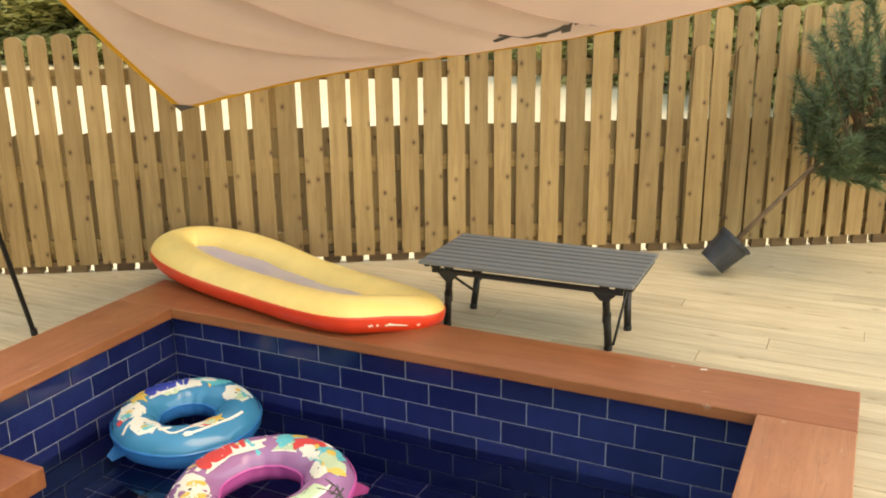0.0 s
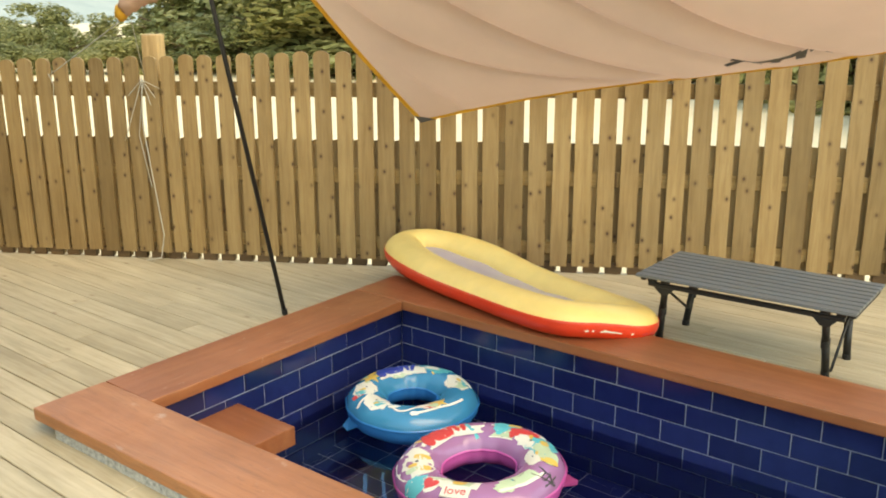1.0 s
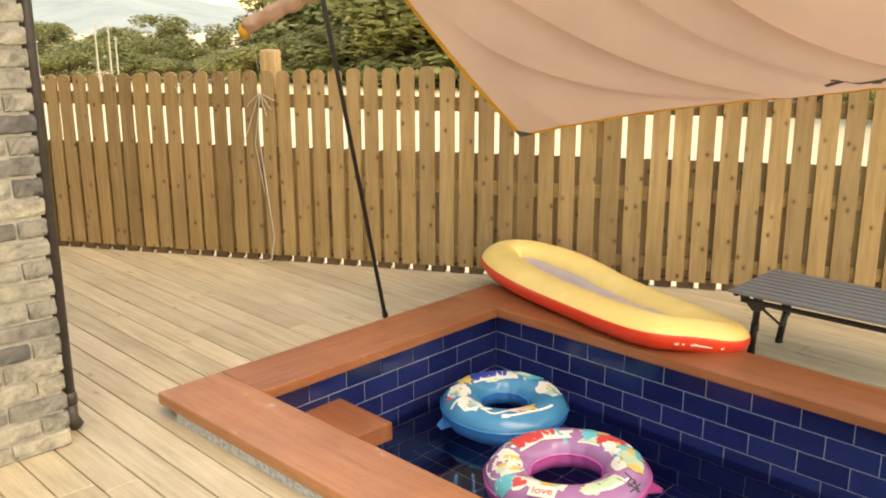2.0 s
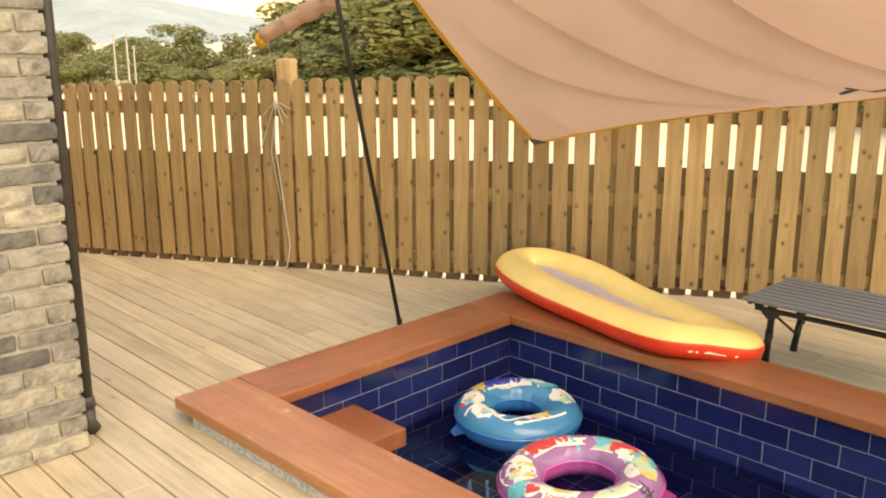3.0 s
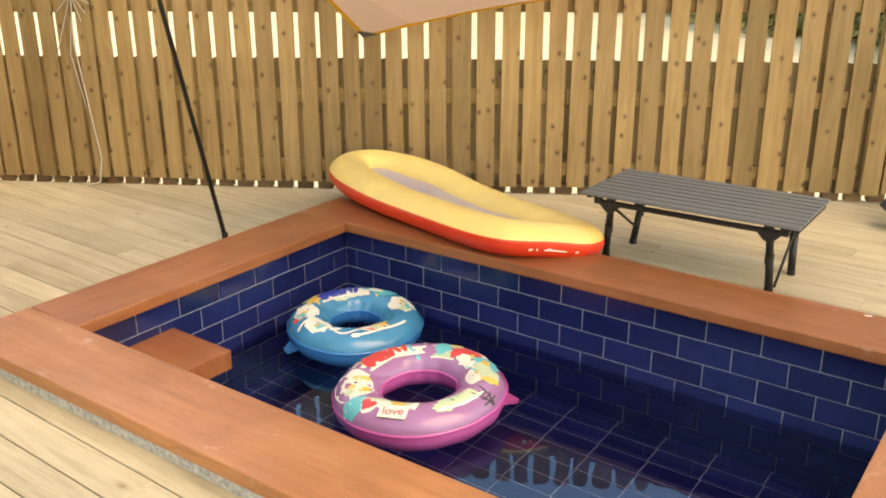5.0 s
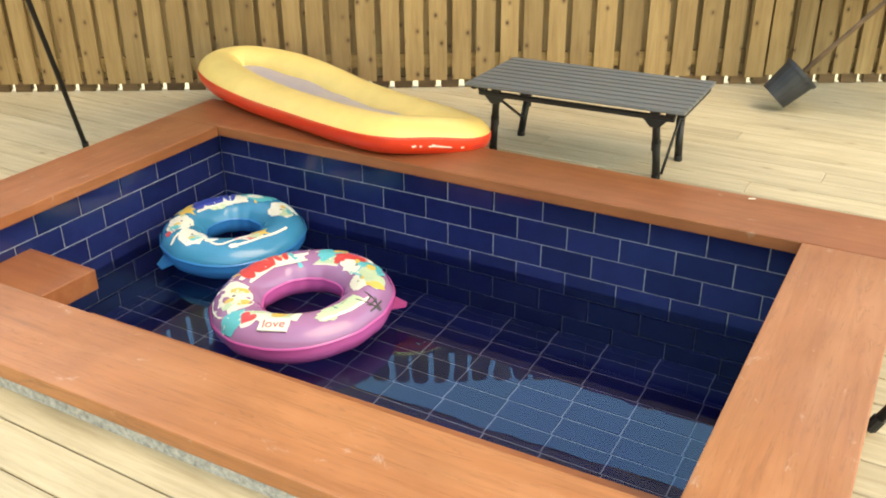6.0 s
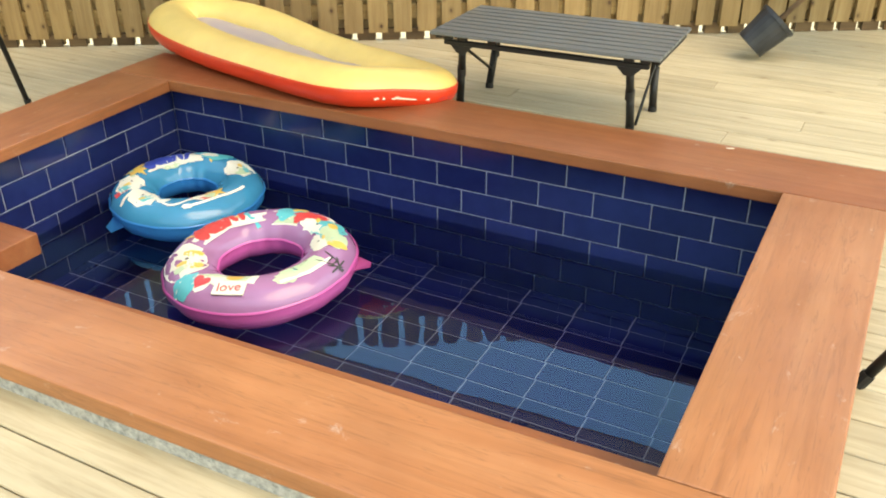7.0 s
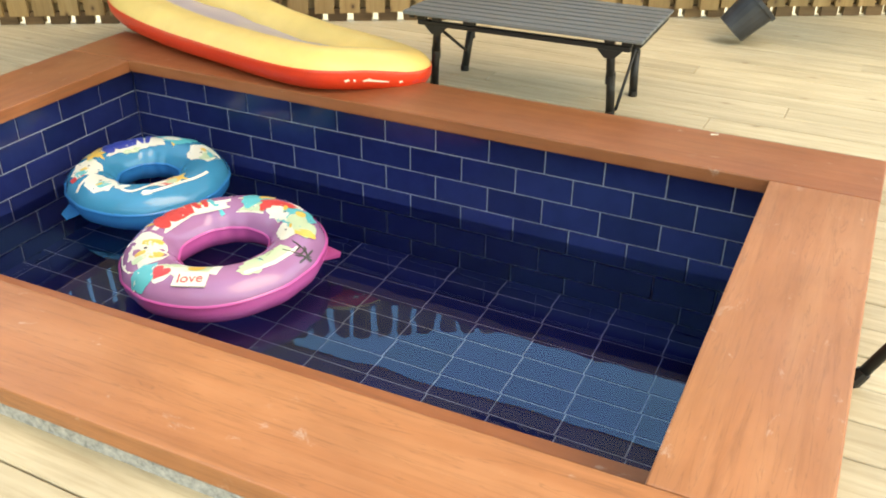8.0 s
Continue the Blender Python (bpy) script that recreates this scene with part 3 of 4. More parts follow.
box(bm, HX - 3.0, HX - 0.012, -5.5, HY - 0.012, DECK, 2.9)
part("wall", bm, M_MORTAR, house, "brick wall with pale mortar joints")

# drain pipe
pipe = thing("downspout", "dark brown rain pipe fixed to the brick corner", "downspout")
bm = bmesh.new()
tube(bm, [(-0.408, -2.036, 0.16), (-0.408, -2.036, 2.8)], 0.023, 14)
part("pipe", bm, M_PIPE, pipe, smooth=True)
bm = bmesh.new()
tube(bm, [(-0.408, -2.036, 0.17), (-0.408, -2.036, 0.20), (-0.408, -2.036, 0.215)], [0.029, 0.029, 0.025], 14)
part("collar", bm, M_PIPE, pipe, smooth=True)
bm = bmesh.new()
tube(bm, [(-0.408, -2.036, 0.172), (-0.408, -2.035, 0.115), (-0.404, -2.018, 0.078)], [0.026, 0.026, 0.026], 14)
part("shoe", bm, M_PIPE, pipe, smooth=True)

# ---- folding table ----
table = thing("folding_table", "low folding camp table with grey slat top and black legs", "table", at=pose(1.337, 0.566, DECK, 0, 0, 1.5))
TH = 0.38 - DECK
n = 9
for i in range(n):
    bm = bmesh.new()
    w = 0.482 / n
    y0, y1 = -0.241 + w * i + 0.0034, -0.241 + w * (i + 1) - 0.0034
    box(bm, -0.444, 0.444, y0, y1, TH - 0.012, TH - 0.004, 0.002)
    box(bm, -0.444, 0.444, y0 + 0.003, y1 - 0.003, TH - 0.0045, TH, 0.0018)
    part("slat", bm, M_ALU, table)
for y in (-0.192, 0.192):
    bm = bmesh.new()
    box(bm, -0.40, 0.40, y - 0.011, y + 0.011, TH - 0.054, TH - 0.035, 0.003)
    part("side_rail", bm, M_BLACK, table)
    for x in (-0.385, -0.325, -0.2, 0.325, 0.385):
        bm = bmesh.new()
        box(bm, x - 0.018, x + 0.018, y - 0.010, y + 0.010, TH - 0.036, TH - 0.012, 0.002)
        part("spacer", bm, M_BLACK, table)
for x in (-0.425, 0.425):
    bm = bmesh.new()
    box(bm, x - 0.012, x + 0.012, -0.20, 0.20, TH - 0.034, TH - 0.016, 0.003)
    part("end_rail", bm, M_BLACK, table)
for sx2 in (-1, 1):
    for sy2 in (-1, 1):
        foot = Vector((0.350 * sx2 - (0.018 if sy2 < 0 else -0.004), 0.120 * sy2, 0.0))
        top = Vector((0.328 * sx2, 0.182 * sy2, TH - 0.045))
        bm = bmesh.new()
        mid = foot.lerp(top, 0.55)
        tube(bm, [mid, top], 0.0150, 12)
        tube(bm, [foot + Vector((0, 0, 0.012)), mid + Vector((0, 0, 0.02))], 0.0155, 12)
        leg = part("leg", bm, M_BLACK, table, smooth=True)
        bm = bmesh.new()
        tube(bm, [foot, foot + Vector((0, 0, 0.022))], [0.0175, 0.0165], 12)
        part("foot_cap", bm, M_BLACK, leg)
        bm = bmesh.new()
        tube(bm, [mid - Vector((0, 0, 0.02)), mid + Vector((0, 0, 0.02))], 0.0175, 12)
        part("lock_collar", bm, M_BLACK, leg)
        bm = bmesh.new()
        prism(bm, [(-0.046, 0.0), (0.046, 0.0), (0.016, -0.030), (-0.016, -0.030)], -0.006, 0.006, 0.002)
        part("bracket", bm, M_BLACK, leg, at=Matrix.Translation((top.x, 0.194 * sy2, TH - 0.054)) @ pose(0, 0, 0, 90))
    bm = bmesh.new()
    if sx2 < 0:
        tube(bm, [(-0.335, -0.17, TH - 0.06), (-0.343, 0.118, 0.085)], 0.006, 8)
    else:
        tube(bm, [(0.352, 0.215, TH - 0.02), (0.350, -0.112, 0.02)], 0.006, 8)
    part("brace", bm, M_BLACK, table, smooth=True)

# ---- inflatable boat ----
BL, BW, BR = 1.59, 0.585, 0.096
boat = thing("inflatable_boat", "small yellow and red inflatable boat with a clear floor", "boat", at=pose(0.192, 0.300, COPING_TOP, 0, 0, -13.5))


def smooth_step(a, b3, x):
    t = min(1.0, max(0.0, (x - a) / (b3 - a)))
    return t * t * (3 - 2 * t)


def boat_lift(x, y):
    """The bow curls up; the stern's far corner hangs down to the deck behind the coping."""
    bow = 0.034 * max(0.0, (-x - 0.02) / (BL / 2)) ** 1.5
    hang = -0.055 * smooth_step(-0.16, 0.22, y) * smooth_step(-0.45, 0.25, x)
    return bow + hang


def boat_line(u):
    """Centre line of the boat's tube: a blunt stern and a round bow."""
    a = 2 * math.pi * u
    c, s = math.cos(a), math.sin(a)
    ex = 2 / (5.4 if c > 0 else 2.5)
    x = (BL / 2 - BR) * math.copysign(abs(c) ** ex, c)
    y = (BW / 2 - BR) * math.copysign(abs(s) ** ex, s)
    x += 0.40 * y * smooth_step(-0.1, 0.6, x)
    return Vector((x, y, BR * 0.76 + boat_lift(x, y)))


def boat_ring(u, v, grow=0.0):
    p = boat_line(u)
    d = (boat_line(u + 0.004) - boat_line(u - 0.004)).normalized()
    out = d.cross(Vector((0, 0, 1))).normalized()
    up = out.cross(d)
    a = 2 * math.pi * v
    fat = 1 + 0.08 * smooth_step(0.1, -0.6, p.x)
    r = BR * fat * (1 + 0.004 * math.sin(u * 90) + 0.008 * math.sin(u * 31)) + grow
    return p + out * r * math.cos(a) * 1.02 + up * r * math.sin(a) * 0.76


NU = 128
bm = bmesh.new()
grid_faces(bm, [[boat_ring(i / NU, 0.035 + 0.555 * j / 12) for j in range(13)] for i in range(NU)], wrap_u=True)
part("upper_tube", bm, M_YELLOW, boat, "yellow vinyl upper half of the tube", True)
bm = bmesh.new()
grid_faces(bm, [[boat_ring(i / NU, 0.57 + 0.468 * j / 12) for j in range(13)] for i in range(NU)], wrap_u=True)
part("lower_tube", bm, M_RED, boat, "red vinyl lower half of the tube", True)
bm = bmesh.new()
rows = []
for k in range(9):
    f = k / 8
    row = []
    for i in range(64):
        p = boat_line(i / 64) * f
        row.append(Vector((p.x, p.y, 0.088 + boat_lift(p.x, p.y) + 0.004 * math.sin(p.x * 22) + 0.002 * math.sin(p.y * 60))))
    rows.append(row)
grid_faces(bm, rows, wrap_v=True)
bmesh.ops.remove_doubles(bm, verts=bm.verts, dist=0.0008)
part("floor_sheet", bm, M_LILAC, boat, "clear lilac vinyl floor sheet", True)
bm = bmesh.new()
grid_faces(bm, [[boat_ring(i / NU, v, 0.002) for v in (0.026, 0.035, 0.044)] for i in range(NU)], wrap_u=True)
part("seam", bm, M_RED, boat, "welded red seam", True)
# washed-out printed mark on the stern, drawn as plain shapes
for u0, w, mat in ((0.970, 0.008, M_PRINT_WHITE), (0.981, 0.004, M_PRINT_WHITE), (0.996, 0.009, M_PRINT_WHITE), (0.008, 0.004, M_PRINT_WHITE), (0.030, 0.012, M_PRINT_RED), (0.044, 0.010, M_PRINT_RED)):
    bm = bmesh.new()
    grid_faces(bm, [[boat_ring(u0 + w * (i / 4 - 0.5), 0.965 + (0.018 + w) * (j / 4 - 0.5) * (1 - 0.6 * abs(i / 2 - 1)) + 0.006 * math.sin(i * 2.0 + u0 * 300), 0.002) for j in range(5)] for i in range(5)])
    part("print", bm, mat, boat, "faded printed mark")

# ---- swim rings ----
def star(r1, r2, n2):
    return [((r1 if k % 2 == 0 else r2) * math.cos(math.pi * k / n2), (r1 if k % 2 == 0 else r2) * math.sin(math.pi * k / n2)) for k in range(2 * n2)]


def blob(rx, ry, seed, n2=14):
    rnd2 = random.Random(seed)
    return [(rx * rnd2.uniform(0.72, 1.15) * math.cos(2 * math.pi * k / n2), ry * rnd2.uniform(0.72, 1.15) * math.sin(2 * math.pi * k / n2)) for k in range(n2)]


def heart(sz):
    out = []
    for k in range(18):
        a = 2 * math.pi * k / 18
        out.append((sz * 0.062 * 16 * math.sin(a) ** 3 / 16 * 16, sz * 0.062 * (13 * math.cos(a) - 5 * math.cos(2 * a) - 2 * math.cos(3 * a) - math.cos(4 * a))))
    return out


def bar(w, h):
    return [(-w / 2, -h / 2), (0, -h / 2), (w / 2, -h / 2), (w / 2, 0), (w / 2, h / 2), (0, h / 2), (-w / 2, h / 2), (-w / 2, 0)]


def swim_ring(label, at, R, r, m_top, m_low, prints, valve_u):
    t = thing("swim_ring", label, "swim ring", "swim rings in the pool", at=at)

    def pt(u, v, grow=0.0):
        a, b3 = 2 * math.pi * u, 2 * math.pi * v
        rr = r + grow + 0.0022 * math.sin(a * 11 + 2 * math.sin(a * 3)) * abs(math.cos(b3))
        q = R + rr * math.cos(b3)
        return Vector((q * math.cos(a), q * math.sin(a), rr * 0.86 * math.sin(b3)))

    bm = bmesh.new()
    grid_faces(bm, [[pt(i / 72, 0.03 + 0.44 * j / 14) for j in range(15)] for i in range(72)], wrap_u=True)
    part("upper_half", bm, m_top, t, smooth=True)
    bm = bmesh.new()
    grid_faces(bm, [[pt(i / 72, 0.47 + 0.56 * j / 14) for j in range(15)] for i in range(72)], wrap_u=True)
    part("lower_half", bm, m_low, t, "opaque lower half", smooth=True)
    for seam_v in (0.03, 0.47):
        bm = bmesh.new()
        grid_faces(bm, [[pt(i / 72, seam_v + d, g) for d, g in ((-0.012, 0.0005), (0.0, 0.006), (0.012, 0.0005))] for i in range(72)], wrap_u=True)
        part("seam", bm, m_low, t, smooth=True)

    def patch(u, v, poly, mat, label2="", turn=0.0, grow=0.002):
        """A printed shape laid on the tube: an outline in metres, fanned out from its middle."""
        poly = [(x * 1.3, y * 1.3) for x, y in poly]
        bm = bmesh.new()
        ca, sa = math.cos(radians(turn)), math.sin(radians(turn))
        q = R + r * math.cos(2 * math.pi * v)

        def lay(x, y):
            x, y = x * ca - y * sa, x * sa + y * ca
            return pt(u + x / (2 * math.pi * q), v + y / (2 * math.pi * r), grow)
        n2 = len(poly)
        mid = bm.verts.new(lay(0, 0))
        inner = [bm.verts.new(lay(x * 0.5, y * 0.5)) for x, y in poly]
        outer = [bm.verts.new(lay(x, y)) for x, y in poly]
        for i in range(n2):
            j = (i + 1) % n2
            bm.faces.new((mid, inner[i], inner[j]))
            bm.faces.new((inner[i], outer[i], outer[j], inner[j]))
        part("print", bm, mat, t, label2, smooth=True)

    rnd2 = random.Random(int(R * 1000))
    inks = (M_PRINT_WHITE, M_PRINT_WHITE, M_PRINT_TEAL, M_PRINT_GOLD, M_PRINT_GREEN, M_PRINT_GOLD, M_PRINT_WHITE)
    for k in range(10):
        patch(rnd2.random(), 0.24 + rnd2.uniform(-0.07, 0.07), blob(rnd2.uniform(0.006, 0.022), rnd2.uniform(0.005, 0.014), k), inks[k % 7], "", rnd2.uniform(0, 180), 0.0014)
    for p in prints:
        patch(*p)
    bm = bmesh.new()
    a = 2 * math.pi * valve_u
    c = Vector((math.cos(a), math.sin(a), 0))
    side = Vector((-c.y, c.x, 0))
    e = R + r
    vs = [bm.verts.new(c * (e - 0.01) + side * s2 + Vector((0, 0, z))) for s2, z in ((-0.05, -0.01), (0.05, -0.01))]
    vs2 = [bm.verts.new(c * (e + 0.042) + side * s2 + Vector((0, 0, z))) for s2, z in ((0.03, -0.028), (-0.012, -0.022))]
    f = bm.faces.new(vs + vs2)
    bmesh.ops.solidify(bm, geom=[f], thickness=0.004)
    part("handle_tab", bm, m_low, t, "welded vinyl tab")
    return t, pt


def logo_shapes(u, v, mat, step, size=1.0):
    """A mark drawn as a heart and a row of plain upright bars on white."""
    out = [(u + step * 1.6, v, bar(0.20 * size, 0.055 * size), M_PRINT_WHITE, "", 0, 0.0012), (u + step * 5.2, v, heart(0.034 * size), mat, "", 0, 0.0024)]
    for k, (w, h) in enumerate(((0.024, 0.05), (0.024, 0.04), (0.013, 0.044), (0.014, 0.052), (0.014, 0.05))):
        out.append((u + step * (3.4 - k * 1.15), v + (0.01 if k % 2 else 0), bar(w * size, h * size), mat, "", 8 if k % 2 else -6, 0.0026))
    return out


# local u = 0 lies along +x and grows anticlockwise; v = 0.25 is the top of the tube
def animal(u, v, k, rx, ry, extra=()):
    """A pale picture of an animal as plain rounded shapes with dark and gold touches."""
    out = [(u, v, blob(rx, ry, k, 20), M_PRINT_WHITE, "", 0, 0.0014)]
    for du, dv, sx2, sy2, mat in ((0.02, 0.03, 0.35, 0.4, M_PRINT_WHITE), (-0.015, 0.035, 0.28, 0.3, M_PRINT_WHITE), (0.012, -0.015, 0.22, 0.16, M_PRINT_GOLD), (-0.004, 0.012, 0.07, 0.10, M_PRINT_DARK)) + tuple(extra):
        out.append((u + du, v + dv, blob(rx * sx2, ry * sy2, k + int(du * 900) + 7, 12), mat, "", 30 * k, 0.0026))
    return out


pink_prints = logo_shapes(0.415, 0.255, M_PRINT_RED, 0.0165, 1.15)
pink_prints += animal(0.632, 0.24, 3, 0.085, 0.062, ((-0.03, 0.05, 0.3, 0.25, M_PRINT_GOLD), (0.035, 0.045, 0.28, 0.25, M_PRINT_GOLD), (0.03, -0.03, 0.3, 0.2, M_PRINT_GREEN)))
pink_prints += animal(0.172, 0.26, 5, 0.060, 0.045)
pink_prints += animal(0.085, 0.29, 6, 0.050, 0.030)
pink_prints += [
    (0.37, 0.30, bar(0.013, 0.075), M_PRINT_TEAL, "", 24), (0.272, 0.235, bar(0.105, 0.105), M_PRINT_WHITE, "", 4, 0.0008), (0.270, 0.235, bar(0.094, 0.094), M_PRINT_GREEN, "", 4, 0.0012),
    (0.285, 0.255, blob(0.030, 0.034, 31), M_PRINT_TEAL, "", 0, 0.002), (0.258, 0.20, blob(0.026, 0.016, 32), M_PRINT_GOLD, "", 0, 0.002), (0.25, 0.24, blob(0.02, 0.012, 37), M_PRINT_TEAL, "", 40, 0.002),
    (0.215, 0.235, blob(0.052, 0.018, 4, 20), M_PRINT_RED, "", 20, 0.0026), (0.235, 0.275, blob(0.020, 0.026, 14, 16), M_PRINT_RED, "", 0, 0.0026),
    (0.135, 0.225, blob(0.052, 0.046, 15, 20), M_PRINT_TEAL, "", 0, 0.002), (0.12, 0.235, blob(0.035, 0.026, 16), M_PRINT_GREEN, "", 0, 0.0026), (0.142, 0.20, blob(0.018, 0.014, 17), M_PRINT_GOLD, "", 0, 0.0026),
    (0.085, 0.20, blob(0.040, 0.030, 18), M_PRINT_GREEN, "", 20, 0.0022), (0.065, 0.19, blob(0.016, 0.030, 19), M_PRINT_GOLD, "", 0, 0.0026),
    (0.708, 0.14, blob(0.034, 0.048, 10, 18), M_PRINT_TEAL), (0.694, 0.15, bar(0.006, 0.105), M_PRINT_WHITE, "", 12, 0.0024),
    (0.735, 0.215, blob(0.030, 0.032, 11, 18), M_PRINT_WHITE, "", 0, 0.001), (0.735, 0.213, heart(0.024), M_PRINT_RED, "", 0, 0.0024),
    (0.79, 0.285, blob(0.075, 0.030, 12, 20), M_PRINT_GREEN, "", 4, 0.0012), (0.80, 0.30, blob(0.024, 0.014, 13, 16), M_PRINT_GOLD, "", 0, 0.0026), (0.775, 0.275, blob(0.020, 0.010, 24), M_PRINT_WHITE, "", 0, 0.002), (0.845, 0.27, bar(0.022, 0.038), M_PRINT_WHITE, "", -20, 0.0018),
    (0.915, 0.22, blob(0.032, 0.024, 20, 18), M_PRINT_GREEN, "", 0, 0.0018), (0.957, 0.235, bar(0.115, 0.040), M_PRINT_GREEN, "", -4, 0.0016), (0.957, 0.185, bar(0.150, 0.010), M_PRINT_WHITE, "", -3, 0.0022), (0.94, 0.275, bar(0.002, 0.036), M_PRINT_DARK, "", 10, 0.0026), (0.972, 0.268, bar(0.030, 0.002), M_PRINT_DARK, "", 12, 0.0026),
]
# a tower in dark lattice bars
for du, dv, w, h, turn in ((0.0, 0.0, 0.004, 0.075, 22), (0.016, 0.0, 0.004, 0.075, -22), (0.008, -0.045, 0.056, 0.005, 0), (0.008, -0.012, 0.036, 0.004, 0), (0.008, 0.02, 0.020, 0.004, 0), (0.003, -0.03, 0.003, 0.042, 45), (0.013, -0.03, 0.003, 0.042, -45)):
    pink_prints.append((0.004 + du, 0.150 + dv, bar(w, h), M_PRINT_DARK, "", turn, 0.003))
ring_pink, pink_pt = swim_ring("pink and clear mauve swim ring with printed pictures floating", pose(0.815, -0.68, WATER + 0.067, 3, -2, 0), 0.226, 0.088, M_MAUVE, M_PINK, pink_prints, 0.075)
blue_prints = logo_shapes(0.385, 0.25, M_PRINT_NAVY, 0.0175, 1.05)
blue_prints += animal(0.615, 0.24, 9, 0.052, 0.046, ((0.03, -0.04, 0.4, 0.4, M_PRINT_TEAL),))
blue_prints += animal(0.150, 0.24, 12, 0.062, 0.046, ((-0.03, -0.01, 0.45, 0.5, M_PRINT_GREEN), (-0.02, -0.04, 0.3, 0.2, M_PRINT_TEAL)))
blue_prints += animal(0.725, 0.25, 14, 0.062, 0.040, ((0.02, 0.0, 0.4, 0.4, M_PRINT_TEAL),))
blue_prints += [
    (0.535, 0.225, star(0.042, 0.020, 5), M_PRINT_GOLD), (0.505, 0.20, blob(0.020, 0.012, 20), M_PRINT_GOLD), (0.41, 0.32, blob(0.055, 0.016, 21, 20), M_PRINT_WHITE), (0.43, 0.335, blob(0.028, 0.014, 33), M_PRINT_GREEN), (0.28, 0.22, blob(0.060, 0.032, 22, 20), M_PRINT_TEAL), (0.29, 0.235, blob(0.030, 0.014, 34), M_PRINT_WHITE, "", 0, 0.0026),
    (0.655, 0.17, bar(0.024, 0.040), M_PRINT_RED, "", 8), (0.655, 0.17, bar(0.024, 0.004), M_PRINT_WHITE, "", 8, 0.0026), (0.655, 0.19, bar(0.024, 0.004), M_PRINT_WHITE, "", 8, 0.0026),
    (0.925, 0.275, blob(0.040, 0.020, 30, 18), M_PRINT_RED), (0.915, 0.285, blob(0.024, 0.012, 35), M_PRINT_WHITE, "", 0, 0.0026), (0.962, 0.28, star(0.034, 0.017, 6), M_PRINT_GOLD, "", 0, 0.0026), (0.94, 0.255, blob(0.018, 0.012, 36), M_PRINT_GREEN, "", 0, 0.0028),
    (0.87, 0.19, blob(0.016, 0.010, 32), M_PRINT_WHITE), (0.69, 0.16, bar(0.010, 0.05), M_PRINT_WHITE, "", 24),
]
# white swirling ribbons
for k in range(14):
    f = k / 13
    blue_prints.append((0.745 + 0.16 * f, 0.235 + 0.025 * math.sin(f * 9), bar(0.024, 0.007), M_PRINT_WHITE, "", 32 * math.cos(f * 9), 0.0022))
    blue_prints.append((0.88 + 0.15 * f, 0.195 + 0.018 * math.sin(f * 4), bar(0.022, 0.009), M_PRINT_WHITE, "", 10 * math.cos(f * 4), 0.0022))
ring_blue, blue_pt = swim_ring("blue clear swim ring with printed pictures floating", pose(0.235, -0.385, WATER + 0.072, 2, 2, 0), 0.196, 0.088, M_CLEARBLUE, M_BLUE, blue_prints, 0.695)

# the word on the pink ring
card_u, card_v = 0.803, 0.195
o = pink_pt(card_u, card_v, 0.006)
eu = (pink_pt(card_u + 0.01, card_v, 0.006) - pink_pt(card_u - 0.01, card_v, 0.006)).normalized()
ev = (pink_pt(card_u, card_v + 0.01, 0.006) - pink_pt(card_u, card_v - 0.01, 0.006)).normalized()
CARD = Matrix((eu, ev, eu.cross(ev))).transposed().to_4x4()
CARD.translation = o
bm = bmesh.new()
box(bm, -0.050, 0.050, -0.027, 0.027, -0.006, 0.0005, 0.001)
part("word_card", bm, M_PRINT_WHITE, ring_pink, "white card with a red word", at=CARD)
txt = bpy.data.curves.new("word", "FONT")
txt.body, txt.size, txt.align_x, txt.align_y, txt.extrude = "love", 0.046, "CENTER", "CENTER", 0.0004
txt_ob = new("word_source", txt)
dg = bpy.context.evaluated_depsgraph_get()
word_mesh = bpy.data.meshes.new_from_object(txt_ob.evaluated_get(dg))
bpy.data.objects.remove(txt_ob)
word_mesh.materials.clear()
word_mesh.materials.append(M_PRINT_RED)
shared("word", word_mesh, ring_pink, CARD @ pose(0, 0, 0.0016, 0, 0, 4))

# ---- tarp, poles and ropes ----
TIP, HEM_R = Vector((-0.39, 0.42, 0.925)), Vector((3.3, 1.33, 1.655))
RIDGE_L, RIDGE_R = Vector((-0.66, -0.66, 2.12)), Vector((3.70, -0.46, 2.22))
tarp = thing("tarp", "beige canvas tarp with ochre hem billowing from poles", "tarp")


# each fold: where it ends upwards, its start along the hem, lean, bend, depth
TARP_FOLDS = ((0.60, 0.03, 0.02, 0.78, 0.075), (0.74, 0.09, 0.34, 0.0, 0.085), (0.80, 0.30, 0.20, 0.10, 0.09), (0.34, 0.02, 0.06, 0.25, 0.035), (0.86, 0.20, 0.20, 0.10, 0.05))


